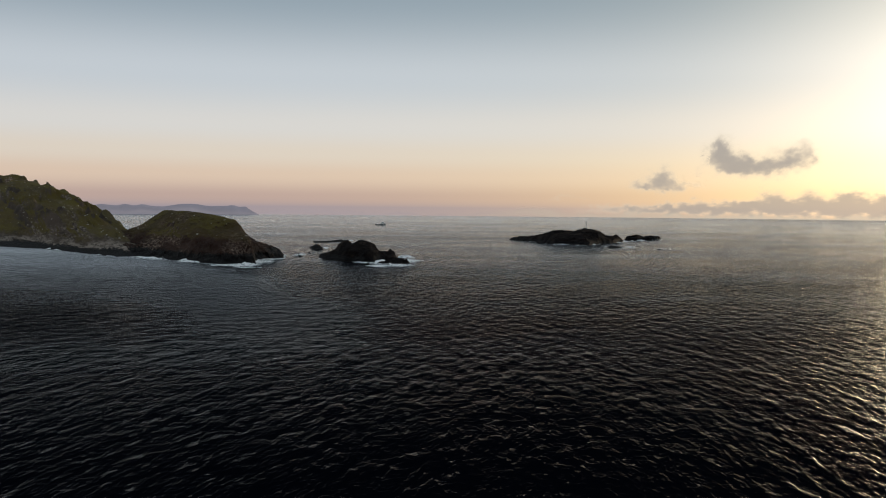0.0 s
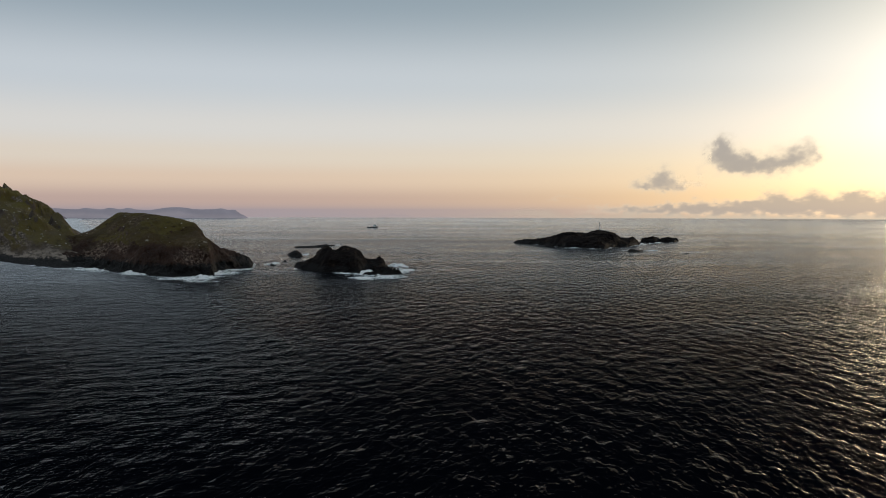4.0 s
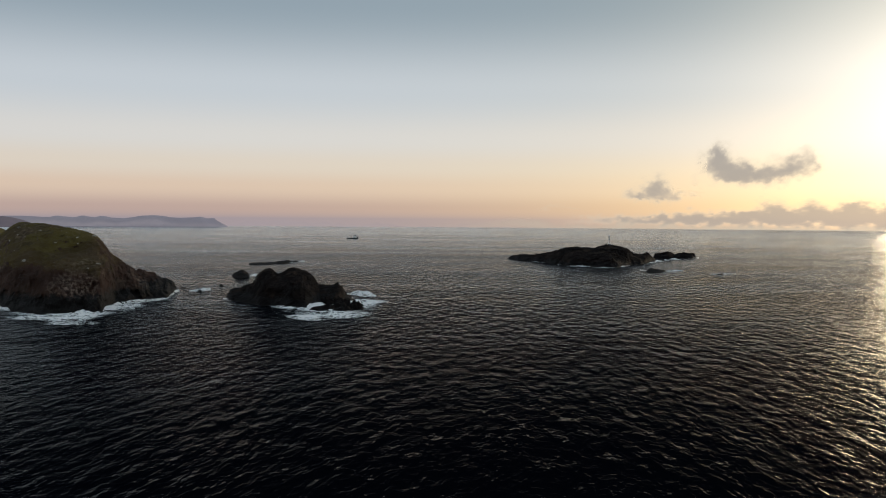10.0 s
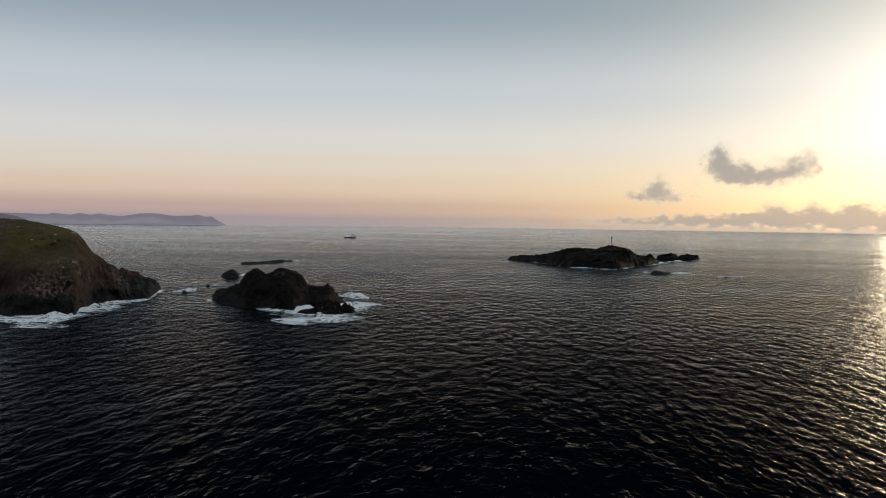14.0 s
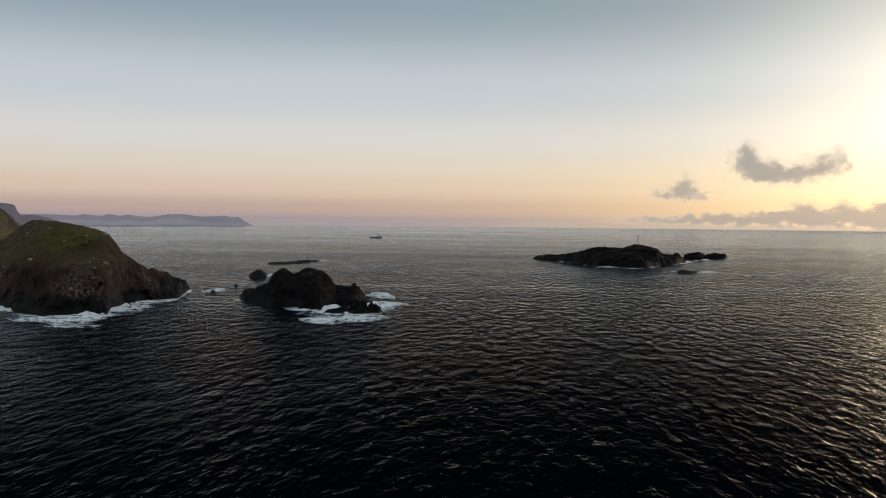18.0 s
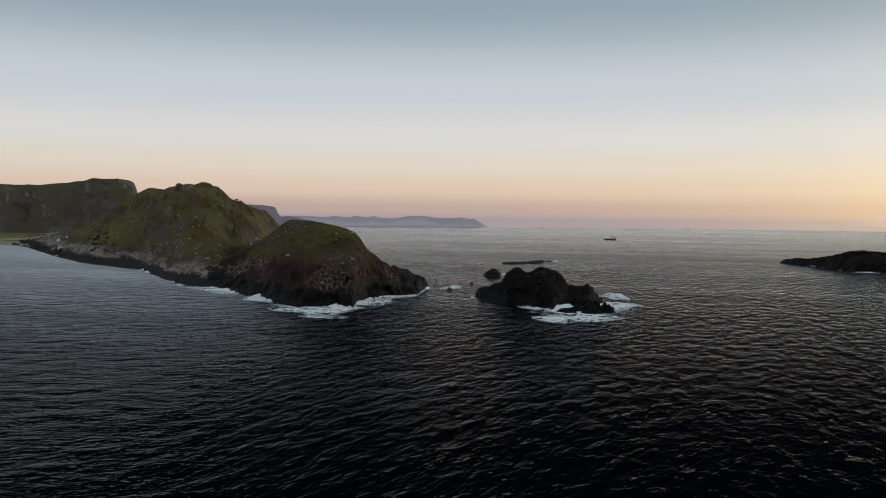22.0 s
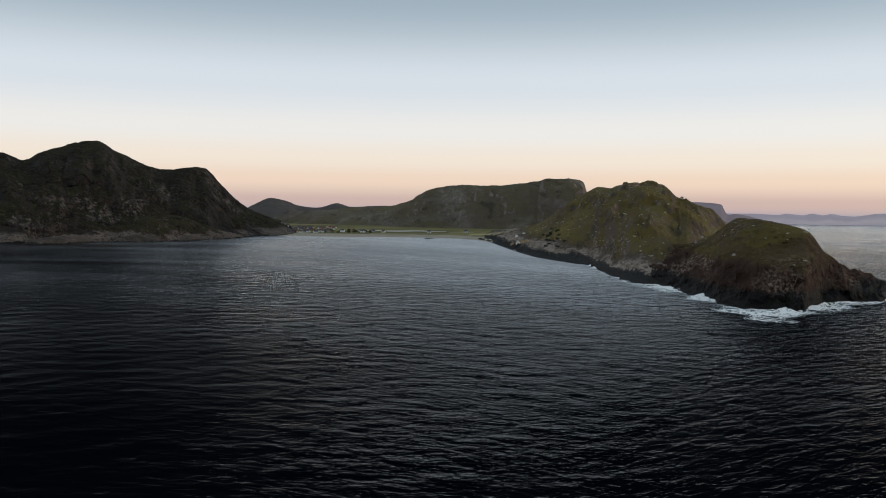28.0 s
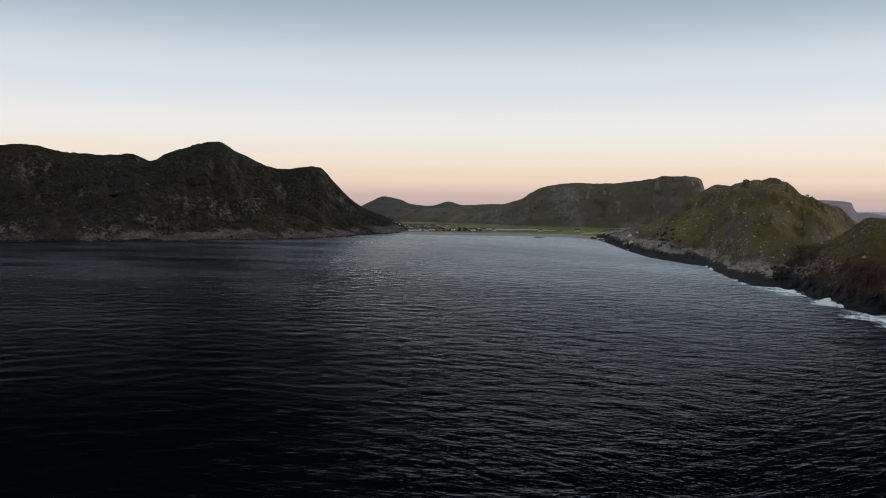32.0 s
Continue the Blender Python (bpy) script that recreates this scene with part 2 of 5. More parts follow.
def land_material(name, grass=(0.075, 0.085, 0.018), heath=(0.060, 0.048, 0.020), rock=(0.17, 0.135, 0.11), wet=(0.007, 0.006, 0.0055),
                  wet_top=7.0, grass_from=12.0, size=1.0, cover=0.62, pale=(0.34, 0.28, 0.23), slab=0.0, streak=0.5, outcrop=0.0, slab_from=0.40, turn=0.0, deep=1.0):
    """Coastal rock with turf where it is flat enough, pale scrubbed rock above a black tide zone."""
    k = Nodes(name)
    z = k.xyz(k.co)[2]
    nz = k.xyz(k.normal())[2]
    if deep != 1:
        k.along(turn, deep)
    big, mid, fine = k.noise(0.012 / size, 4), k.noise(0.06 / size, 5), k.noise(0.45 / size, 6, 0.65)
    vein = k.noise(0.05 / size, 6, 0.7, stretch=(1.0, 1.0, streak))
    stone = k.mix(k.span(vein, 0.35, 0.68), tuple(c * 0.45 for c in rock), rock)
    blot = k.math("MULTIPLY", k.span(fine, 0.42, 0.68), k.span(k.noise(0.035 / size, 4, 0.6, stretch=(1.0, 1.0, streak)), 0.48, 0.62))
    stone = k.mix(blot, stone, pale)
    stone = k.mix(k.math("MULTIPLY", k.span(mid, 0.5, 0.7), 0.55), stone, (0.075, 0.055, 0.04))
    turf = k.mix(k.span(mid, 0.35, 0.68), grass, heath)
    turf = k.mix(k.math("MULTIPLY", k.span(big, 0.45, 0.65), 0.6), turf, tuple(c * 1.5 for c in grass))
    turf = k.mix(k.math("MULTIPLY", k.span(fine, 0.5, 0.8), 0.5), turf, (0.13, 0.12, 0.045))
    peat = k.span(k.noise(0.11 / size, 7, 0.68), 0.55, 0.66)
    turf = k.mix(k.math("MULTIPLY", peat, 0.72), turf, tuple(c * 0.42 for c in heath))
    speck = k.math("MULTIPLY", k.span(k.noise(0.9 / size, 3, 0.6), 0.66, 0.72), k.span(k.noise(0.05 / size, 4), 0.46, 0.60))
    turf = k.mix(k.math("MULTIPLY", speck, 0.75), turf, pale)
    slope = k.math("ADD", nz, k.math("MULTIPLY", k.math("SUBTRACT", mid, 0.5), 0.7))
    high = k.math("ADD", z, k.math("MULTIPLY", k.math("SUBTRACT", mid, 0.5), 20.0))
    green = k.math("MULTIPLY", k.span(slope, cover - 0.08, cover + 0.08), k.span(high, grass_from * 0.85, grass_from * 1.15))
    if outcrop:
        bare = k.span(k.noise(0.020 / size, 6, 0.62, stretch=(1.0, 1.0, 1.6)), 0.47, 0.54)
        green = k.math("MULTIPLY", green, k.math("SUBTRACT", 1.0, k.math("MULTIPLY", bare, outcrop)))
    if slab:
        low = k.math("MULTIPLY", k.span(high, slab * 0.8, slab * 1.4, 1.0, 0.0), k.span(k.math("ADD", big, k.math("MULTIPLY", k.math("SUBTRACT", mid, 0.5), 0.5)), slab_from, slab_from + 0.08))
        crack = k.math("MULTIPLY", k.span(k.noise(0.22, 7, 0.75, stretch=(1.0, 1.6, 2.0)), 0.42, 0.50), k.span(k.noise(0.07, 6, 0.7, stretch=(1.0, 1.0, 2.0)), 0.36, 0.46, 0.25, 1.0))
        stone = k.mix(low, stone, k.mix(crack, tuple(c * 0.30 for c in pale), pale))
    col = k.mix(green, stone, turf)
    edge = k.math("ADD", z, k.math("MULTIPLY", k.math("SUBTRACT", k.math("ADD", mid, fine), 1.0), 9.0))
    tide = k.span(edge, wet_top * 0.8, wet_top * 1.15, 1.0, 0.0)
    col = k.mix(tide, col, wet)
    rough = k.span(tide, 0.0, 1.0, 0.95, 0.75)
    b = k.bump(k.noise(0.25 / size, 8, 0.7), 0.9, 2.0 * size)
    b = k.bump(fine, 0.6, 0.5 * size, b)
    return k.done(k.surface(col, rough, b, spec=0.12))


def plain(name, color, rough=0.7, metal=0.0, scale=2.0, vary=0.25, bump=0.1):
    k = Nodes(name)
    n = k.noise(scale, 6, 0.6)
    c = k.mix(k.span(n, 0.3, 0.75), tuple(v * (1 - vary) for v in color), tuple(min(1, v * (1 + vary)) for v in color))
    return k.done(k.surface(c, rough, k.bump(n, bump, 0.05), metal))


HEAD = land_material("turf_and_rock", grass=(0.102, 0.079, 0.019), heath=(0.088, 0.061, 0.020), rock=(0.105, 0.078, 0.060), pale=(0.30, 0.245, 0.20), wet_top=6.0, grass_from=14.0, slab=10.0, cover=0.64, outcrop=0.40, turn=-34.0, deep=4.0)
KNOB = land_material("knob_turf_and_rock", grass=(0.086, 0.066, 0.014), heath=(0.070, 0.047, 0.018), rock=(0.058, 0.031, 0.022), pale=(0.27, 0.20, 0.155), wet_top=8.0, grass_from=18.0, cover=0.62, outcrop=0.5, turn=-25.0, deep=2.0)
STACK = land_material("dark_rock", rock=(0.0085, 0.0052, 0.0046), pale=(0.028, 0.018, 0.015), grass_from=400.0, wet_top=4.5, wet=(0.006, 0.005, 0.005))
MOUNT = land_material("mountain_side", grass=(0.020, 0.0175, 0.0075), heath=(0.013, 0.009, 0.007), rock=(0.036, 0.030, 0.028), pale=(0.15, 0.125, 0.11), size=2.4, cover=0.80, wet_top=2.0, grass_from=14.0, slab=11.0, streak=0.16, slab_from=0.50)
# greyer than the near land, as distance haze is put into these colours
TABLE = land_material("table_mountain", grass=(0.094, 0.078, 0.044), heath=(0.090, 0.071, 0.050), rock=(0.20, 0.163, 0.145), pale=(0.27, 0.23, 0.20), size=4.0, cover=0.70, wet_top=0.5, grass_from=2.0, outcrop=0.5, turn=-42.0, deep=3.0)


def plain_material():
    """Sand at the water's edge, then dune grass, meadows and mown fields."""
    k = Nodes("sand_and_meadow")
    z = k.xyz(k.co)[2]
    big, mid = k.noise(0.006, 3), k.noise(0.03, 5)
    field = k.cells(0.014)
    green = k.mix(k.span(mid, 0.35, 0.65), (0.14, 0.125, 0.044), (0.105, 0.092, 0.040))
    green = k.mix(k.math("MULTIPLY", k.span(big, 0.5, 0.62), 0.7), green, (0.26, 0.22, 0.085))
    green = k.mix(k.math("MULTIPLY", k.span(field, 0.5, 0.52), 0.35), green, (0.18, 0.165, 0.06))
    sand = k.mix(k.span(mid, 0.3, 0.7), (0.30, 0.26, 0.20), (0.38, 0.33, 0.26))
    col = k.mix(k.span(k.math("ADD", z, k.math("MULTIPLY", mid, 1.2)), 2.5, 3.2), sand, green)
    return k.done(k.surface(col, 0.95, k.bump(k.noise(0.3, 6), 0.4, 0.6), spec=0.1))


MEADOW = plain_material()
SAND = plain("pale_sand", (0.42, 0.38, 0.33), 0.9, scale=0.1, vary=0.12)


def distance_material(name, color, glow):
    """Far-off land as a pale backdrop; haze is put into its colour and glow."""
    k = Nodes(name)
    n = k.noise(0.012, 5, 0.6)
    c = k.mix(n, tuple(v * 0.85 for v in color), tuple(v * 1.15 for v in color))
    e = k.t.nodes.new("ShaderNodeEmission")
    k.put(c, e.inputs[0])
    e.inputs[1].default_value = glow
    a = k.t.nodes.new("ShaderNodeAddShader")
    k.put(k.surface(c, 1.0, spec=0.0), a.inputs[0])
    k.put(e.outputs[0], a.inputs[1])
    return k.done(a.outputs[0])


FAR = distance_material("far_land_painted_haze", (0.170, 0.160, 0.185), 0.75)
FARCLIFF = distance_material("far_cliff_painted_haze", (0.115, 0.10, 0.115), 0.6)
# turf and rock both greyed: haze of the distance mixed into the colours
HILLS = land_material("hazed_hill_side", grass=(0.082, 0.073, 0.068), heath=(0.080, 0.070, 0.070), rock=(0.13, 0.115, 0.11), size=5.0, cover=0.6, wet_top=0.2, grass_from=0.5)


def sea_material():
    """Dark water: wind waves a few metres long with their crests along the open coast, swung round inside the bay, finer ripples on them, and broad wind lanes."""
    k = Nodes("sea_water")
    px, py = k.xyz(k.co)[0], k.xyz(k.co)[1]
    bend = k.math("ADD", k.math("ADD", px, k.math("MULTIPLY", k.math("MAXIMUM", py, 0.0), 0.45)), k.math("MULTIPLY", k.math("SUBTRACT", k.noise(0.006, 3), 0.5), 50.0))
    bay = k.math("MULTIPLY", k.span(bend, 15.0, -70.0), k.span(py, -110.0, 90.0, 0.25, 1.0))
    out = k.math("SQRT", k.math("ADD", k.math("MULTIPLY", px, px), k.math("MULTIPLY", py, py)))
    lee = k.math("MULTIPLY", k.span(k.math("DIVIDE", k.math("ADD", py, k.math("MULTIPLY", px, 0.74)), k.math("ADD", out, 20.0)), 0.38, -0.30), k.math("MULTIPLY", k.span(px, -30.0, -170.0), k.span(py, -90.0, 10.0)))

    def sea_state(a, b, c, size, tall, thin):
        swell = k.math("ADD", k.math("MULTIPLY", k.noise(0.25 / size, 3, 0.55, stretch=(1.0, thin, 1.0), turn=a), 0.66 * tall), k.math("MULTIPLY", k.noise(0.34 / size, 3, 0.55, stretch=(1.0, 1.2 * thin, 1.0), turn=b), 0.36 * tall))
        return swell, k.noise(0.62, 4, 0.60, stretch=(1.0, 1.3 * thin, 1.0), turn=c)

    open_swell, open_waves = sea_state(1, 13, 5, 1.0, 1.12, 0.32)
    bay_swell, bay_waves = sea_state(70, 46, 58, 1.8, 1.15, 0.55)
    lull = k.span(k.noise(0.0065, 4, 0.55, stretch=(1.0, 0.6, 1.0), turn=20), 0.34, 0.66, 0.80, 1.04)
    lull = k.math("MULTIPLY", lull, k.math("MULTIPLY", k.math("ADD", 1.0, k.math("MULTIPLY", bay, 0.06)), k.math("SUBTRACT", 1.0, k.math("MULTIPLY", lee, 0.60))))
    lull = k.math("MULTIPLY", lull, k.span(out, 240.0, 950.0, 1.0, 0.20))
    swell = k.math("MULTIPLY", k.mix(bay, open_swell, bay_swell), lull)
    waves = k.math("MULTIPLY", k.math("MULTIPLY", k.mix(bay, open_waves, bay_waves), lull), k.span(out, 180.0, 600.0, 1.0, 0.25))
    ripple = k.math("MULTIPLY", k.noise(1.3, 5, 0.68, stretch=(1.0, 0.6, 1.0), turn=15), k.span(out, 200.0, 700.0, 1.0, 0.06))
    b = k.bump(swell, 0.8, 1.15)
    b = k.bump(waves, 0.8, 0.60, b)
    b = k.bump(ripple, 0.8, 0.26, b)
    patch = k.noise(0.006, 4, 0.55, stretch=(1.0, 2.2, 1.0), turn=-35)
    rough = k.span(patch, 0.35, 0.65, 0.14, 0.22)
    rough = k.math("ADD", rough, k.math("MULTIPLY", k.math("MULTIPLY", bay, k.math("SUBTRACT", 1.0, lee)), 0.26))
    soft = k.bump(swell, 0.9, 2.30)
    soft = k.bump(waves, 0.5, 0.8, soft)
    soft = k.bump(ripple, 0.25, 0.26, soft)
    w = k.t.nodes.new("ShaderNodeLayerWeight")
    w.inputs["Blend"].default_value = 0.5
    k.t.links.new(soft, w.inputs["Normal"])
    gloss = k.math("POWER", w.outputs["Facing"], k.math("SUBTRACT", k.span(out, 150.0, 600.0, 29.0, 32.0), k.math("MULTIPLY", k.math("MULTIPLY", bay, k.math("SUBTRACT", 1.0, lee)), k.span(out, 150.0, 700.0, 8.0, 18.0))), True)
    lanes = k.span(k.noise(0.0032, 5, 0.6, stretch=(0.45, 2.6, 1.0), turn=8), 0.34, 0.66, 0.84, 1.06)
    gloss = k.math("MULTIPLY", k.math("MULTIPLY", gloss, lanes), k.span(out, 120.0, 600.0, 0.64, 1.0), True)
    g = k.t.nodes.new("ShaderNodeBsdfGlossy")
    k.put((0.95, 0.965, 0.985), g.inputs["Color"])
    k.put(rough, g.inputs["Roughness"])
    k.t.links.new(b, g.inputs["Normal"])
    d = k.t.nodes.new("ShaderNodeBsdfDiffuse")
    k.put((0.0014, 0.0019, 0.0036), d.inputs["Color"])
    m = k.t.nodes.new("ShaderNodeMixShader")
    k.put(gloss, m.inputs[0]), k.put(d.outputs[0], m.inputs[1]), k.put(g.outputs[0], m.inputs[2])
    return k.done(m.outputs[0])


SEA = sea_material()


# ---- sea ----
def build_sea():
    cy = -120.0
    near = np.arange(0.0, 200.0, 1.6)
    far = [200.0]
    while far[-1] < 5050:
        far.append(far[-1] * 1.0065)
    r = np.concatenate([near, far])
    az = np.radians(np.concatenate([np.arange(-92, 52, 0.22), np.arange(52, 268, 3.0)]))
    R, A = np.meshgrid(r, az, indexing="ij")
    x, y = R * np.sin(A), R * np.cos(A) + cy
    z = np.zeros_like(x)
    step = np.maximum(1.6, np.maximum(R * 0.0065, R * radians(0.22)))
    rng = np.random.default_rng(4)
    for i in range(64):
        wl = 3.4 * (5.0 ** rng.random())
        th = radians((90, 108)[i % 2] + rng.normal() * 20)
        kx, ky = math.sin(th) * 2 * math.pi / wl, math.cos(th) * 2 * math.pi / wl
        amp = 0.0020 * wl ** 0.78
        ph = rng.random() * 6.28
        z += amp * smooth(2.6, 5.5, wl / step) * np.sin(kx * x + ky * y + ph + 0.9 * np.sin(x * 0.021 + y * 0.013 + i))
    z[-1] = 0
    ob = new("water", grid_mesh("water", np.stack([x, y, z], -1), closed=True))
    ob.data.materials.append(SEA)
    return tagged(ob, "dark rippled open sea at dusk reaching the horizon", "sea", kind="structure")


build_sea()


# ---- land: bearings in degrees and distances in metres from the place above the bay ----
SHORE = {}


def land(name, knots, material, n_az, n_r, rough=1.0, scale=1.0, cliff=0.5, seed=1, jag=0.0, share=0.7, lean=1.0, gully=0.0, ledge=0.0, steep=3, blocks=0.0, block_size=4.5, block_top=999.0, craggy=1.0, deep=1.0, knolls=0.0):
    """Knots: bearing, near shore, ridge, ridge height, far shore. The near slope rises with the given steepness at its foot."""
    k = np.asarray(sorted(knots), float)
    az = np.linspace(k[0, 0], k[-1, 0], n_az)
    front, ridge, top, back = (ease(k[:, 0], k[:, i], az) for i in (1, 2, 3, 4))
    s = np.concatenate([np.linspace(-0.06, 1, int(n_r * share)), np.linspace(1, 2.05, n_r - int(n_r * share) + 1)[1:]])
    S, A = np.meshgrid(s, np.radians(az), indexing="ij")
    F, G, Z, B = (np.broadcast_to(v, S.shape) for v in (front, ridge, top, back))
    R = np.where(S < 1, F + (G - F) * S, G + (B - G) * (S - 1))
    x, y = (R * np.sin(A), R * np.cos(A)) if deep == 1 else (A * k[:, 1].mean() * 1.3, R / deep)   # forms drawn out with the slope
    up_ = np.clip(S, 0, 1)
    rise = np.where(S < 1, (1 - cliff) * up_ ** lean + cliff * (1 - (1 - up_) ** steep), 1 - np.clip(S - 1, 0, 1.0) ** 1.6)
    below = np.where(S < 0, S * 40 * scale, np.where(S > 2, (2 - S) * 60 * scale, 0))
    z = Z * rise + below
    edge = smooth(0, 0.10, S) * (1 - smooth(1.9, 2.0, S))
    calm = 1 - 0.85 * np.exp(-((S - 1) / 0.16) ** 2)       # the crest keeps its line
    tall = np.clip(Z / 25.0, 0.10, 1.6)
    q = 1 / (60.0 * scale)
    z = z + rough * scale * edge * calm * tall * (3.6 * fbm(x * q, y * q, z * q, 4, seed) - 1.0)
    if gully:
        arc = A * 1400.0
        cut = np.abs(fbm(arc / 75.0, R / 520.0, 0 * R + 3.0, 4, seed + 70))
        z = z - gully * smooth(0.02, 0.25, S) * calm * (1 - smooth(1.0, 1.3, S)) * np.exp(-(cut / 0.34) ** 2) * Z * 0.13
    if knolls:
        lump = fbm(x / 46, y / 46, 0 * x, 4, seed + 90, 0.55)
        face = ridged(x / 17, y / 17, 0 * x, 4, seed + 93)
        z = z + knolls * edge * (0.15 + 0.85 * calm) * smooth(14.0, 34.0, z) * (1 - smooth(0.70, 0.92, S)) * (smooth(0.0, 0.45, lump) * (1.0 + 0.45 * face) + 0.5 * lump)
    q = 1 / (9.0 * scale)
    crag = ridged(x * q, y * q, z * q * 0.6, 4, seed + 9)
    z = z + rough * scale * edge * (0.35 + 0.65 * calm) * crag * 0.55 * (craggy + (1 - craggy) * (1 - smooth(10.0, 20.0, z))) * np.clip(Z / 12.0, 0.25, 1.4)
    shift = rough * scale * (fbm(x * q * 0.8, y * q * 0.8, z * q, 4, seed + 20) * 2.4 + fbm(x / 28 / scale, y / 28 / scale, z / 28, 3, seed + 30) * 4.0)
    shift = shift * np.clip((B - F) / (120 * scale), 0.2, 1)
    R2 = R + shift
    if jag:
        z = z + jag * np.clip(ridged(x * 0.12, y * 0.12, 0 * z, 3, seed + 40), -0.2, 2) * edge * smooth(0.2, 2.0, Z)
    if ledge:
        q = 1 / 16.0
        split = ridged(x * q, y * q, z * q * 1.5, 4, seed + 60)
        z = z + ledge * edge * split * smooth(1.0, 6.0, z) * (1 - smooth(16.0, 26.0, z))
        R2 = R2 + ledge * 1.6 * fbm(x / 7, y / 7, z / 5, 3, seed + 66) * smooth(-1.0, 3.0, z) * (1 - smooth(16.0, 26.0, z))
    if blocks:
        for o, size in enumerate((block_size, block_size * 0.42)):
            wx, wy = fbm(x / size / 2, y / size / 2, z / size / 2, 2, seed + 81) * 0.7, fbm(x / size / 2, y / size / 2, z / size / 2 + 7, 2, seed + 82) * 0.7
            cell = lattice(np.floor(x / size + wx).astype(np.int64), np.floor(y / size + wy).astype(np.int64), np.floor(z / size * 0.8 + wx).astype(np.int64), seed + 83 + o)
            amount = blocks * (1.0, 0.5)[o] * edge * (0.25 + 0.75 * calm) * smooth(0.2, 2.5, Z) * (1 - smooth(block_top * 0.7, block_top, z))
            z, R2 = z + amount * cell * 0.8, R2 + amount * cell * 1.2
    pts = np.stack([R2 * np.sin(A), R2 * np.cos(A), z], -1)
    first = np.argmax(z > 0.2, axis=0)
    SHORE[name] = (az, np.where((z > 0.2).any(axis=0), R2[first, np.arange(n_az)], np.nan), pts)
    ob = new(name, grid_mesh(name, pts))
    ob.data.materials.append(material)
    return ob


headland = tagged(land("headland", (
    (-17.6, 552, 556, -2.0, 566), (-18.0, 520, 560, 4.0, 590), (-18.6, 488, 552, 6.0, 610), (-19.6, 480, 550, 8.6, 640), (-21.1, 466, 552, 16.5, 680), (-21.7, 458, 556, 22.5, 690), (-22.2, 438, 562, 30.0, 705),
    (-22.7, 420, 570, 34.6, 720), (-24.45, 420, 610, 38.6, 760), (-25.5, 422, 640, 40.3, 800), (-26.3, 424, 661, 40.6, 830), (-27.2, 434, 672, 37.0, 840), (-28.4, 462, 690, 27.0, 840), (-30.1, 500, 700, 18, 840),
    (-32.5, 545, 730, 13, 860), (-35.0, 675, 800, 7, 900), (-36.5, 745, 820, -2, 900)),
    KNOB, 820, 400, cliff=0.48, steep=4, seed=3, ledge=1.6, blocks=1.5, block_size=6.0, block_top=24.0, deep=2.0, knolls=1.2), "grassy rock knob at the headland's end above black cliffs", "headland", kind="structure")

hill = tagged(land("hill", (
    (-24.6, 1300, 1809, -3, 2259), (-25.6, 1150, 1863, -4.8, 2313), (-26.5, 950, 1890, 8.7, 2340), (-27.4, 820, 1890, 26.2, 2340), (-28.4, 680, 1890, 47.8, 2340), (-29.6, 505, 1890, 69.4, 2340), (-30.5, 514, 1998, 82.9, 2448), (-30.9, 520, 2025, 97.8, 2475),
    (-31.4, 526, 2017, 110.1, 2467), (-32.3, 540, 1991, 113.2, 2441), (-33.2, 560, 1926, 107.2, 2376), (-34.3, 605, 1847, 100.5, 2297), (-34.6, 625, 1825, 95.7, 2275), (-35.3, 680, 1763, 96.6, 2213), (-36.0, 728, 1701, 86.2, 2151),
    (-37.4, 775, 1570, 58.6, 2100), (-38.8, 822, 1480, 32.0, 2100), (-40.4, 940, 1460, 14.0, 2100), (-41.6, 1110, 1480, 8.0, 2100), (-42.6, 1290, 1600, 4.0, 2100), (-44.5, 1480, 1600, -4, 2100)),
    HEAD, 900, 460, rough=1.0, cliff=0.42, seed=5, share=0.88, ledge=1.2, blocks=1.6, block_size=7.0, block_top=20.0, craggy=0.12, deep=4.0, knolls=6.5), "green heathery hill strewn with pale stones", "hill", kind="structure")

plain_land = tagged(land("ground", (
    (-39.0, 1150, 1600, 5.0, 2700), (-41.6, 1180, 1600, 5.0, 2700), (-42.6, 1280, 1700, 5.0, 2700), (-43.8, 1380, 1750, 5.0, 2900), (-46.2, 1440, 1850, 5.0, 3100), (-52.2, 1450, 1850, 5.5, 3300), (-55.9, 1490, 1850, 6.0, 3300),
    (-57.7, 1470, 1800, 8.0, 3000), (-59.6, 1395, 1750, 10.0, 2700)), MEADOW, 300, 200, rough=0.08, cliff=0.35, seed=8),
    "low green plain behind a sandy bay", "plain", kind="structure")


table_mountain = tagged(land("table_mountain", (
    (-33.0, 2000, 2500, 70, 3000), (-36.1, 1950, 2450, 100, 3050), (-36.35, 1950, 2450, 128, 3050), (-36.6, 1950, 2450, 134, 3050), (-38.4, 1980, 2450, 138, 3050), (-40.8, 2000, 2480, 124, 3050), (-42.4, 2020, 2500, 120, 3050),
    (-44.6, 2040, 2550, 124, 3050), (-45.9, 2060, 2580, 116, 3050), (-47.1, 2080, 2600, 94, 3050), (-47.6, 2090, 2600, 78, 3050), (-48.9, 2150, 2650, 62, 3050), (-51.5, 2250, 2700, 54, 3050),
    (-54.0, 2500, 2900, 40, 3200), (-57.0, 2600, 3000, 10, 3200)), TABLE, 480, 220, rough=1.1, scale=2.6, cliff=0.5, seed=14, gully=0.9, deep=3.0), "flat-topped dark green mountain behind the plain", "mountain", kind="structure")

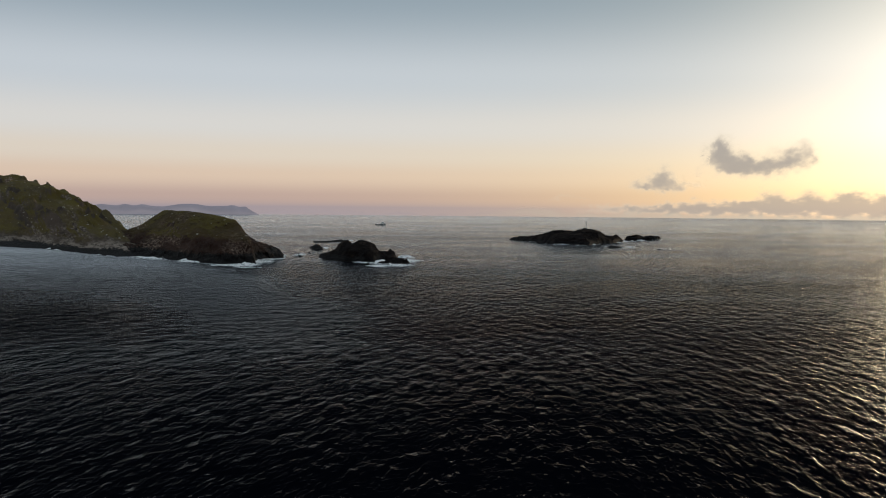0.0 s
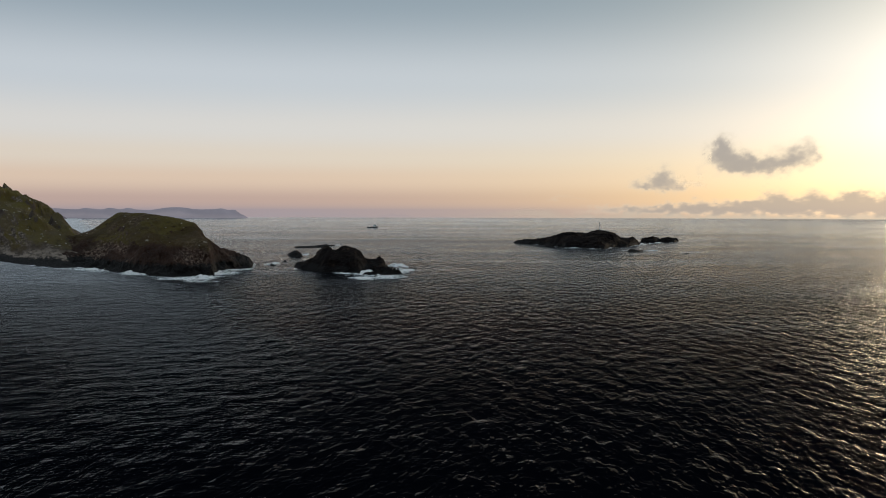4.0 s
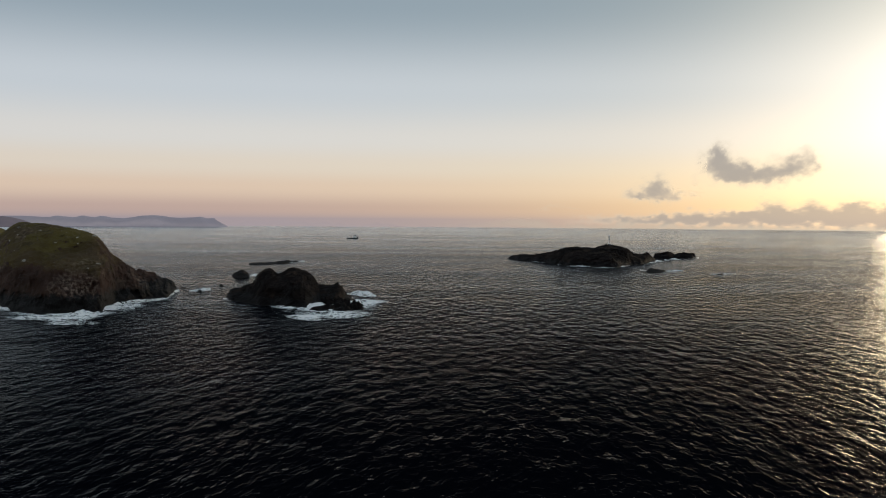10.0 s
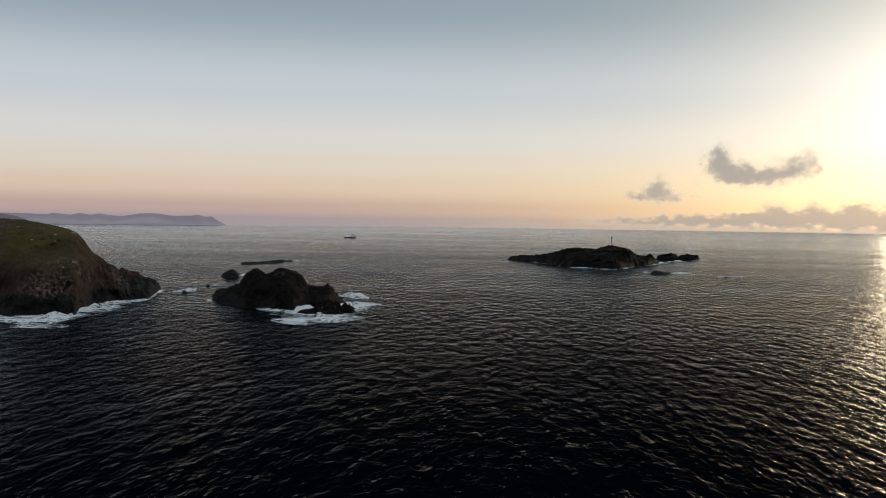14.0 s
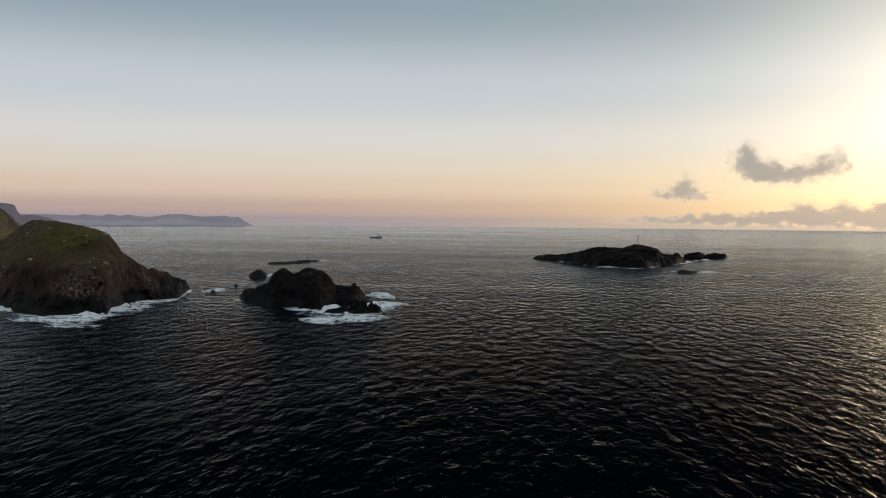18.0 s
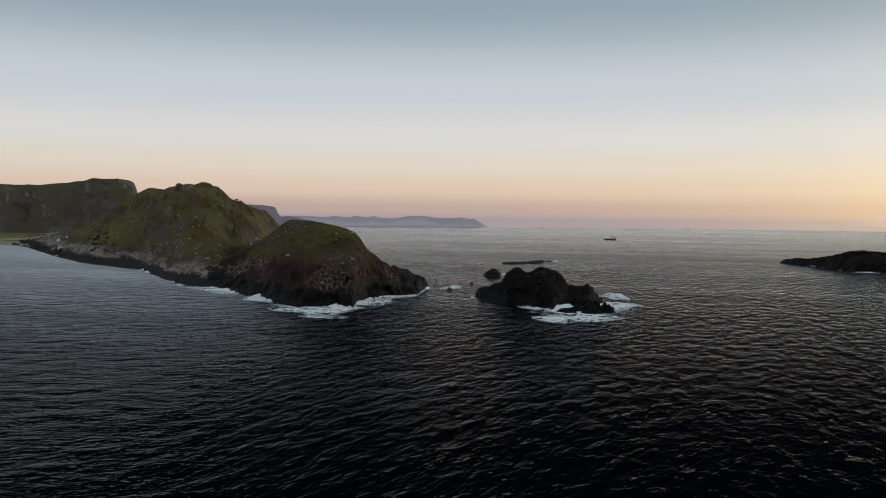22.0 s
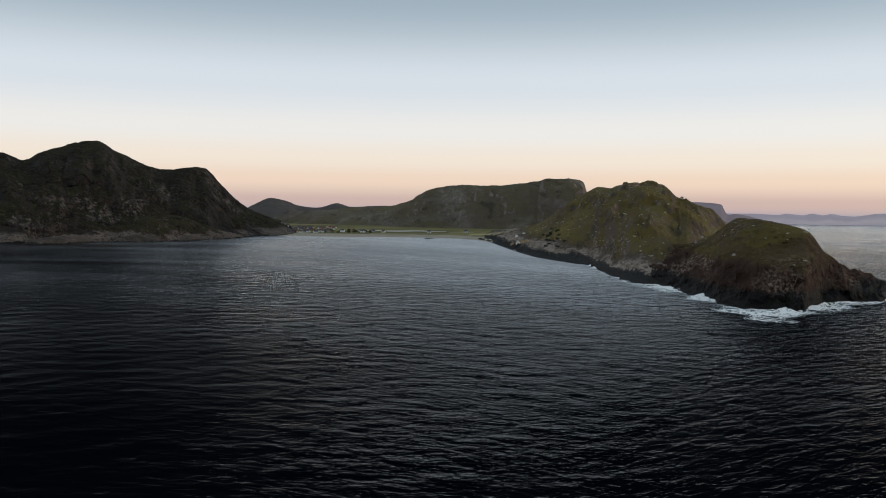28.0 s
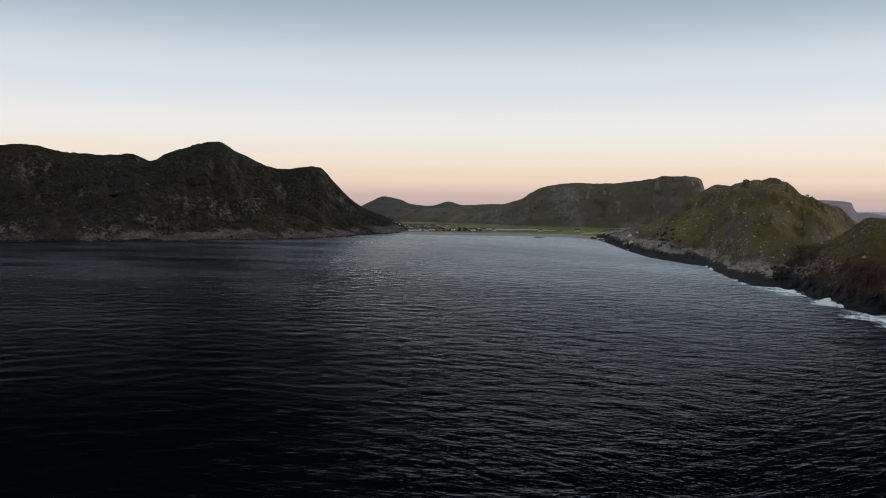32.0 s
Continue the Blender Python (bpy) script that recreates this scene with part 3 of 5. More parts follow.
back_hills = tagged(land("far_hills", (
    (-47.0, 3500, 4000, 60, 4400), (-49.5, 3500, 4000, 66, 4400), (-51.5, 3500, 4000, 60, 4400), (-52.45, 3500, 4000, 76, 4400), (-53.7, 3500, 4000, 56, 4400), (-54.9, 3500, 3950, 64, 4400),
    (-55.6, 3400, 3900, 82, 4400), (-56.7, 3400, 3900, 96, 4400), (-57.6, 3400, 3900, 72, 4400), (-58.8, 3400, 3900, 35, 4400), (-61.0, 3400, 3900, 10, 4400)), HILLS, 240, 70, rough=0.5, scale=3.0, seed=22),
    "rounded hills behind the bay village greyed with painted haze", "hills", kind="structure")

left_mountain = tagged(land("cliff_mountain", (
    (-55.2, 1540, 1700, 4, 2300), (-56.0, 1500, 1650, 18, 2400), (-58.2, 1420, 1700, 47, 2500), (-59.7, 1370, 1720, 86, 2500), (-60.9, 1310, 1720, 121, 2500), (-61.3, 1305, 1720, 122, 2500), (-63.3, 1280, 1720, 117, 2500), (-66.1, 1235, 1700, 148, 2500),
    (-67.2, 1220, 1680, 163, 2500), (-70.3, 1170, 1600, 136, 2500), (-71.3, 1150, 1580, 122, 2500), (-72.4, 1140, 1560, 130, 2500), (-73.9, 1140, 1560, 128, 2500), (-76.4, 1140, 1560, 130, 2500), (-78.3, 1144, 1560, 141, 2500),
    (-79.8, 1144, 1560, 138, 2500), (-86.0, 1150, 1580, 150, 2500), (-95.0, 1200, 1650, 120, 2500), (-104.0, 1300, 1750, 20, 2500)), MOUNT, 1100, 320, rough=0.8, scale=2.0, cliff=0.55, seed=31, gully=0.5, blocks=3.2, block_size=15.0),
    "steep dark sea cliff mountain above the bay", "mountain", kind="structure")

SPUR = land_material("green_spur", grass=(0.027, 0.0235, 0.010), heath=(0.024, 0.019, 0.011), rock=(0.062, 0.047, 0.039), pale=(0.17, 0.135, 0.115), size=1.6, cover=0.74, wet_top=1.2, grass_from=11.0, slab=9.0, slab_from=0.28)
SLAB = land_material("pale_shore_rock", rock=(0.12, 0.096, 0.082), pale=(0.25, 0.205, 0.175), size=1.2, cover=2.0, wet_top=1.3, wet=(0.02, 0.016, 0.014), streak=0.5)

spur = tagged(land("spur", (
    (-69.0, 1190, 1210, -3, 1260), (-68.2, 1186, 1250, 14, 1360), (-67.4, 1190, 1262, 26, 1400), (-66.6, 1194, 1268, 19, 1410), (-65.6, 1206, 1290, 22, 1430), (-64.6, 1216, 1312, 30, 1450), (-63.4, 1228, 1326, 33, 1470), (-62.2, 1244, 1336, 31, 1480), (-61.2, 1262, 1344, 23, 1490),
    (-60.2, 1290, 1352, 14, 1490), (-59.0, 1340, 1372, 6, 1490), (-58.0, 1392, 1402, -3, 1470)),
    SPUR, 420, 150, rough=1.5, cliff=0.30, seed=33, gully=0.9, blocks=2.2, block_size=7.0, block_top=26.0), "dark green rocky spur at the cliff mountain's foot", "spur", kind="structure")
for knots, seed in ((((-71.6, 1130, 1134, -1.5, 1150), (-70.8, 1122, 1142, 3.5, 1180), (-69.6, 1132, 1156, 7.5, 1200), (-68.6, 1152, 1178, 9.0, 1225), (-67.8, 1176, 1196, 6.0, 1235), (-67.3, 1196, 1202, -1.5, 1230)), 36),
                    (((-66.5, 1196, 1200, -1.5, 1215), (-65.9, 1186, 1204, 5.0, 1240), (-65.0, 1186, 1210, 8.5, 1250), (-63.9, 1206, 1228, 6.5, 1262), (-63.2, 1222, 1232, -1.5, 1250)), 37),
                    (((-62.6, 1226, 1232, -1.5, 1250), (-62.0, 1226, 1246, 6.5, 1280), (-61.2, 1244, 1264, 4.0, 1300), (-60.7, 1268, 1276, -1.5, 1300)), 38)):
    tagged(land("rock_shelf", knots, SLAB, 150, 60, rough=0.9, cliff=0.6, seed=seed, jag=0.8, blocks=1.2, block_size=4.0), "pale bare rock shelf at the mountain's waterline", "rock shelf", kind="structure")

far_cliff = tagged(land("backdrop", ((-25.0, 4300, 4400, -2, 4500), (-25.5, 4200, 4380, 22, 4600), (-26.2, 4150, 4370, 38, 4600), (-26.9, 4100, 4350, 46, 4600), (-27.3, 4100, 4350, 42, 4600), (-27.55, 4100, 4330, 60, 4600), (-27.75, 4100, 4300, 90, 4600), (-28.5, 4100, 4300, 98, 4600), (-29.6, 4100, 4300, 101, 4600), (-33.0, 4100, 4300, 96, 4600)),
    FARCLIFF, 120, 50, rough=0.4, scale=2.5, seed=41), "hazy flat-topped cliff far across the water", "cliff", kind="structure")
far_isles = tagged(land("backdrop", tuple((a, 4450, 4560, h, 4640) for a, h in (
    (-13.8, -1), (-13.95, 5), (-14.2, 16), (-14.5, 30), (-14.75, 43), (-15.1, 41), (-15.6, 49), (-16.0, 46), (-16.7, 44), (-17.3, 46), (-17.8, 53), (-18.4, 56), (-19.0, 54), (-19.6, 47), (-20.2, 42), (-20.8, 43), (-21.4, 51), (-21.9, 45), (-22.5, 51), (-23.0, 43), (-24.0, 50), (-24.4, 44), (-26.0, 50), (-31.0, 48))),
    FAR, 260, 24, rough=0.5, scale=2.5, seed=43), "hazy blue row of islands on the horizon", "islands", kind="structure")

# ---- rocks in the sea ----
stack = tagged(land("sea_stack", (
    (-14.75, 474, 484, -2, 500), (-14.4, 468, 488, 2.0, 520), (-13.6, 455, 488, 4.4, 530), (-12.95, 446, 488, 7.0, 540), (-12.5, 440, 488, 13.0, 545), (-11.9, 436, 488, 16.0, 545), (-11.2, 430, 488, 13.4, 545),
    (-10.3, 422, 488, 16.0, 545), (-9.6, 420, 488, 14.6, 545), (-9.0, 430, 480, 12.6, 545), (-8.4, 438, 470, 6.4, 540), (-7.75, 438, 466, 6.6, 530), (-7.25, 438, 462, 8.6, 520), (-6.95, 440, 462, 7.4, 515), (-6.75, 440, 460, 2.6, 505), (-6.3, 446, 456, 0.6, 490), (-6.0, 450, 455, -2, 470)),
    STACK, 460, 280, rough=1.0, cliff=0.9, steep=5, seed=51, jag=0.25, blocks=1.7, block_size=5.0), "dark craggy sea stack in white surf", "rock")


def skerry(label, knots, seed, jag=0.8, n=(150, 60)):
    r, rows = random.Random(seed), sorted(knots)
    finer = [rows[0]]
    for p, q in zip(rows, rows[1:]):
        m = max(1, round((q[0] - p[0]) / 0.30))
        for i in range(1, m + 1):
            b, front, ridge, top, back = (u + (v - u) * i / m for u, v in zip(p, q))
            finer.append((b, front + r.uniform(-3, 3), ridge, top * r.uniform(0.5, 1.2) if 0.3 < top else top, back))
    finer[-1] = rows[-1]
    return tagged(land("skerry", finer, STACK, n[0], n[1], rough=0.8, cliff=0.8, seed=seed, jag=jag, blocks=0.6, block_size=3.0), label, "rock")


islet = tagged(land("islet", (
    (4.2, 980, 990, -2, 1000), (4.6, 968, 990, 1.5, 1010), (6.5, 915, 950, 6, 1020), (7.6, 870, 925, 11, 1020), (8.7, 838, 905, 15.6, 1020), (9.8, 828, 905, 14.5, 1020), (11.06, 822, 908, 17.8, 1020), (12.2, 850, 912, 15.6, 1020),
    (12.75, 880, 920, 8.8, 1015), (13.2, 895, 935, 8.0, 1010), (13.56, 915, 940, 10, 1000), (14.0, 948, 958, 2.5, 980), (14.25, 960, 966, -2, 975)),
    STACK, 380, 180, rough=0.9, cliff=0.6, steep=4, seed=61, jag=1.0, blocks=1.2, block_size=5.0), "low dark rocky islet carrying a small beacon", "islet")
skerry("jagged dark skerry behind the beacon islet", ((13.75, 1045, 1060, -2, 1080), (14.05, 1035, 1065, 2.6, 1100), (14.75, 1040, 1075, 5.6, 1120), (15.3, 1048, 1085, 2.6, 1120), (16.1, 1055, 1095, 3.6, 1125), (16.5, 1080, 1105, 1.5, 1125), (16.7, 1100, 1110, -2, 1120)), 65, 2.4, (260, 90))
skerry("flat wave-washed skerry in front of the islet", ((13.35, 768, 775, -1.5, 785), (13.8, 752, 776, 1.6, 800), (14.7, 752, 776, 1.4, 800), (15.3, 776, 782, -1.5, 790)), 67, 0.4)
skerry("tiny awash rock in the open sea", ((17.9, 742, 746, -1.2, 750), (18.2, 738, 748, 1.0, 760), (18.6, 745, 749, -1.2, 753)), 69, 0.3, (50, 30))
skerry("small dark rounded rock beside the sea stack", ((-14.25, 664, 672, -1.5, 680), (-13.9, 650, 675, 2.0, 705), (-13.4, 648, 675, 3.6, 705), (-13.0, 652, 675, 1.8, 700), (-12.8, 666, 672, -1.5, 680)), 71, 0.6)
skerry("long low skerry behind the sea stack", ((-13.1, 838, 846, -1.5, 858), (-12.7, 832, 850, 0.9, 875), (-11.8, 835, 860, 1.2, 890), (-10.6, 855, 880, 1.6, 910), (-9.8, 880, 895, 1.1, 915), (-9.4, 892, 898, -1.5, 905)), 73, 0.8)
skerry("small dark rock in the calm bay", ((-46.9, 1380, 1386, -1.2, 1392), (-46.6, 1374, 1386, 1.3, 1398), (-46.2, 1376, 1386, 0.9, 1398), (-45.9, 1382, 1387, -1.2, 1392)), 79, 0.3, (50, 30))
skerry("small rock off the headland tip", ((-16.7, 528, 532, -1.2, 537), (-16.3, 524, 534, 1.0, 545), (-15.8, 532, 535, -1.2, 540)), 75, 0.4, (60, 30))
skerry("small rock off the headland tip", ((-15.1, 570, 575, -1.2, 580), (-14.9, 567, 576, 1.6, 586), (-14.6, 571, 575, -1.2, 580)), 77, 0.5, (60, 30))


def fang(bearing, distance, w, h, seed):
    """A pointed rock standing in the surf."""
    a = radians(bearing)
    bm = bmesh.new()
    bmesh.ops.create_icosphere(bm, subdivisions=3, radius=1.0)
    r = random.Random(seed)
    lx, ly = r.uniform(-0.5, 0.5), r.uniform(-0.5, 0.5)
    for v in bm.verts:
        p = v.co.copy()
        k = 1 + 0.45 * noise.fractal(p * 1.3 + Vector((seed * 3.1, 0, 0)), 0.8, 2.1, 4)
        taper = 1 - 0.55 * max(0, p.z)
        v.co = Vector((p.x * w * k * taper + lx * h * max(0, p.z), p.y * w * k * taper + ly * h * max(0, p.z), p.z * h * (k if p.z > 0 else 0.4)))
    me = bpy.data.meshes.new("rock")
    bm.to_mesh(me)
    bm.free()
    me.materials.append(STACK)
    ob = new("rock", me)
    ob.location = (distance * math.sin(a), distance * math.cos(a), -0.4)
    return tagged(ob, "jagged black rock standing in the surf", "rock", "rocks in the surf below the sea stack")


surf_rocks = random.Random(9)
for i in range(34):
    bearing = surf_rocks.uniform(-9.0, -5.5)
    back = 1 - abs(bearing + 7.2) / 2.6
    distance = 404 + 30 * surf_rocks.random() + 8 * max(0, bearing + 7.0) - 8 * back * surf_rocks.random()
    fang(bearing, distance, surf_rocks.uniform(2.0, 5.0), surf_rocks.uniform(1.6, 3.4) + 4.0 * max(0, back) * surf_rocks.random(), i)

# ---- surf ----
def foam_material():
    """White water, dense where it breaks and thinning out to lace."""
    k = Nodes("foam")
    a = k.t.nodes.new("ShaderNodeAttribute")
    a.attribute_name = "froth"
    wide = k.math("ABSOLUTE", k.math("SUBTRACT", k.noise(0.17, 5, 0.62), 0.5))
    lace = k.math("ABSOLUTE", k.math("SUBTRACT", k.noise(0.60, 5, 0.62), 0.5))
    f = k.noise(1.1, 6, 0.72)
    h = k.math("ADD", k.math("ADD", a.outputs["Fac"], 1.0), k.math("SUBTRACT", k.math("MULTIPLY", k.math("SUBTRACT", f, 0.5), 1.8), k.math("ADD", k.math("MULTIPLY", wide, 9.0), k.math("MULTIPLY", lace, 6.0))))
    c = k.mix(k.span(h, 0.1, 1.0), (0.68, 0.75, 0.77), (0.97, 0.97, 0.96))
    t = k.t.nodes.new("ShaderNodeBsdfTransparent")
    m = k.t.nodes.new("ShaderNodeMixShader")
    k.put(k.span(h, -0.05, 0.48), m.inputs[0])
    k.put(t.outputs[0], m.inputs[1]), k.put(k.surface(c, 0.9, k.bump(f, 1.0, 0.5), spec=0.2), m.inputs[2])
    return k.done(m.outputs[0])


FOAM = foam_material()


def surf(knots, seed, step=0.45, cover=0.0, label="white surf breaking along black rock"):
    """Foam as a lacy sheet. Knots: bearing, inner distance, outer distance, amount."""
    k = np.asarray(sorted(knots), float)
    mean = k[:, 1].mean()
    n = int(np.radians(k[-1, 0] - k[0, 0]) * mean / step)
    az = np.linspace(k[0, 0], k[-1, 0], n)
    inner, outer, amount = (ease(k[:, 0], k[:, i], az) for i in (1, 2, 3))
    m = int((inner - outer).max() / step)
    U, A = np.meshgrid(np.linspace(0, 1, m), np.radians(az), indexing="ij")
    R = inner + (outer - inner) * U
    x, y = R * np.sin(A), R * np.cos(A)
    front = fbm(x / 15, y / 15, 0 * x, 3, seed + 8)
    value = 0.85 * front + 0.9 * amount - 0.52 - 1.7 * np.clip(U - 0.1, 0, 1) ** 1.2 + cover
    heap = np.clip(fbm(x / 9.0, y / 9.0, 0 * x, 4, seed + 17) + 0.35, 0, 1.2)
    z = 0.34 + np.clip(value, 0, 1.4) * (0.6 * (1 - U) + 1.2 * heap * np.clip(1 - 2.2 * U, 0, 1)) + 0.35 * np.abs(fbm(x / 2.2, y / 2.2, 0 * x, 3, seed + 3)) * np.clip(value * 2, 0, 1)
    idx = np.arange(n * m).reshape(m, n)
    keep = (value[:-1, :-1] > -0.7)
    quads = np.stack([idx[:-1, :-1], idx[:-1, 1:], idx[1:, 1:], idx[1:, :-1]], -1)[keep]
    used, back = np.unique(quads, return_inverse=True)
    pts = np.stack([x, y, z], -1).reshape(-1, 3)[used]
    me = bpy.data.meshes.new("surf")
    me.from_pydata(pts.tolist(), [], back.reshape(-1, 4).tolist())
    me.polygons.foreach_set("use_smooth", np.ones(len(me.polygons), dtype=bool))
    ob = new("surf", me)
    att = me.attributes.new("froth", "FLOAT", "POINT")
    att.data.foreach_set("value", value.ravel()[used].astype(np.float32))
    me.materials.append(FOAM)
    return tagged(ob, label, "surf", kind="stuff")


surf(((-17.6, 548, 525, 0.36), (-18.5, 500, 468, 0.70), (-19.6, 486, 452, 0.70), (-20.6, 474, 430, 0.90), (-21.3, 468, 418, 0.85), (-22.2, 444, 394, 1.01), (-23.6, 428, 370, 1.21), (-25.2, 430, 376, 1.16),
      (-26.6, 434, 382, 0.96), (-28.2, 464, 414, 1.06), (-30.2, 510, 466, 1.01), (-32.0, 545, 498, 0.91), (-33.6, 590, 545, 0.95), (-35.0, 678, 635, 0.90), (-37.0, 782, 748, 0.85), (-39.0, 852, 818, 0.80)), 5)
surf(((-12.0, 440, 419, 0.35), (-11.4, 436, 396, 0.85), (-10.6, 432, 375, 1.20), (-9.4, 426, 365, 1.35), (-8.2, 424, 363, 1.35), (-7.0, 430, 365, 1.40), (-6.2, 450, 371, 1.45), (-5.4, 462, 381, 1.35), (-4.6, 460, 393, 1.00), (-3.8, 452, 413, 0.45)), 15, label="broad white surf round the sea stack")
surf(((-6.9, 510, 470, 0.35), (-6.2, 510, 450, 0.5), (-5.5, 500, 445, 0.5), (-4.6, 490, 450, 0.4)), 18, label="white wash behind the sea stack's spire")
surf(((-14.9, 480, 466, 0.45), (-14.0, 472, 450, 0.6), (-12.9, 456, 436, 0.5), (-12.2, 446, 430, 0.3)), 25, label="thin foam line at the sea stack's foot")
surf(((5.0, 965, 952, 0.3), (7.0, 905, 885, 0.3), (8.6, 845, 822, 0.6), (9.6, 834, 812, 0.35), (11.0, 828, 806, 0.75), (11.8, 842, 820, 0.6), (12.6, 880, 860, 0.3)), 35, label="thin foam line along the islet")
surf(((12.8, 905, 870, 0.5), (13.6, 925, 890, 0.75), (14.3, 965, 925, 0.8), (15.0, 1020, 985, 0.45), (16.0, 1050, 1022, 0.6), (16.8, 1090, 1050, 0.5)), 45, label="foam between the islet and its skerry")
surf(((13.2, 790, 745, 0.5), (14.2, 785, 742, 0.5), (15.4, 790, 745, 0.65), (16.0, 790, 755, 0.4)), 55, label="foam washing over a flat skerry")
surf(((17.6, 755, 732, 0.4), (18.3, 755, 728, 0.7), (19.2, 760, 735, 0.5)), 65, label="foam round a rock awash")
surf(((-17.0, 540, 518, 0.5), (-16.2, 540, 515, 0.75), (-15.6, 545, 525, 0.4)), 75, label="foam round a small rock")
surf(((-13.2, 660, 640, 0.4), (-12.7, 675, 645, 0.9), (-12.3, 680, 655, 0.5)), 85, label="foam beside a rounded rock")
surf(((-11.0, 865, 845, 0.5), (-9.9, 890, 868, 0.8), (-9.2, 905, 880, 0.5)), 95, label="foam behind a long skerry")


# ---- builders for small things ----
def part(name, bm, material, parent, label=""):
    me = bpy.data.meshes.new(name)
    bm.to_mesh(me)
    bm.free()
    me.materials.append(material)
    ob = new(name, me)
    ob.parent = parent
    return tagged(ob, label) if label else ob


def empty(name, m, label, category, group="", kind=""):
    ob = new(name)
    ob.empty_display_size = 0.5
    ob.matrix_world = m
    return tagged(ob, label, category, group, kind)


def block(bm, x0, x1, y0, y1, z0, z1, bevel=0.0):
    got = bmesh.ops.create_cube(bm, size=1.0, matrix=Matrix.Translation(((x0 + x1) / 2, (y0 + y1) / 2, (z0 + z1) / 2)) @ Matrix.Diagonal((x1 - x0, y1 - y0, z1 - z0, 1)))
    if bevel:
        edges = list({e for v in got["verts"] for e in v.link_edges})
        bmesh.ops.bevel(bm, geom=edges, offset=bevel, segments=2, affect="EDGES")
    return bm


def rod(bm, a, b, r0, r1=None, n=10):
    a, b = Vector(a), Vector(b)
    d = b - a
    m = Matrix.Translation((a + b) / 2) @ d.to_track_quat("Z", "Y").to_matrix().to_4x4()
    bmesh.ops.create_cone(bm, cap_ends=True, segments=n, radius1=r0, radius2=r0 if r1 is None else r1, depth=d.length, matrix=m)
    return bm


def prism(bm, outline, y0, y1):
    """A solid from an outline in x and z, between y0 and y1."""
    a = [bm.verts.new((x, y0, z)) for x, z in outline]
    b = [bm.verts.new((x, y1, z)) for x, z in outline]
    n = len(outline)
    bm.faces.new(a), bm.faces.new(list(reversed(b)))
    for i in range(n):
        bm.faces.new((a[i], b[i], b[(i + 1) % n], a[(i + 1) % n]))
    bmesh.ops.recalc_face_normals(bm, faces=bm.faces)
    return bm


bpy.context.view_layer.update()
DEPS = bpy.context.evaluated_depsgraph_get()


def ground_z(x, y):
    hit, place, *_ = scene.ray_cast(DEPS, (x, y, 600), (0, 0, -1))
    return place.z if hit else 0.0


def spot(bearing, distance):
    a = radians(bearing)
    return distance * math.sin(a), distance * math.cos(a)


WHITE = plain("white_paint", (0.88, 0.87, 0.85), 0.6, vary=0.08)
OCHRE = plain("ochre_boards", (0.46, 0.33, 0.17), 0.7, vary=0.2)
REDPAINT = plain("red_boards", (0.24, 0.06, 0.04), 0.7, vary=0.2)
GREYPAINT = plain("grey_boards", (0.40, 0.39, 0.37), 0.7, vary=0.15)
SLATE = plain("dark_roof", (0.07, 0.07, 0.075), 0.7, vary=0.3)
TILE = plain("brown_roof", (0.14, 0.085, 0.06), 0.8, vary=0.3)
STONE = plain("concrete", (0.36, 0.35, 0.33), 0.9, vary=0.2)
STEEL = plain("galvanised_steel", (0.45, 0.46, 0.47), 0.45, 0.8, vary=0.1)
DARKHULL = plain("dark_hull_paint", (0.035, 0.045, 0.06), 0.5, vary=0.25)
RUBBER = plain("black_rubber", (0.02, 0.02, 0.02), 0.8)
GLASS = plain("dark_window_glass", (0.02, 0.025, 0.03), 0.08, vary=0.1, bump=0.0)


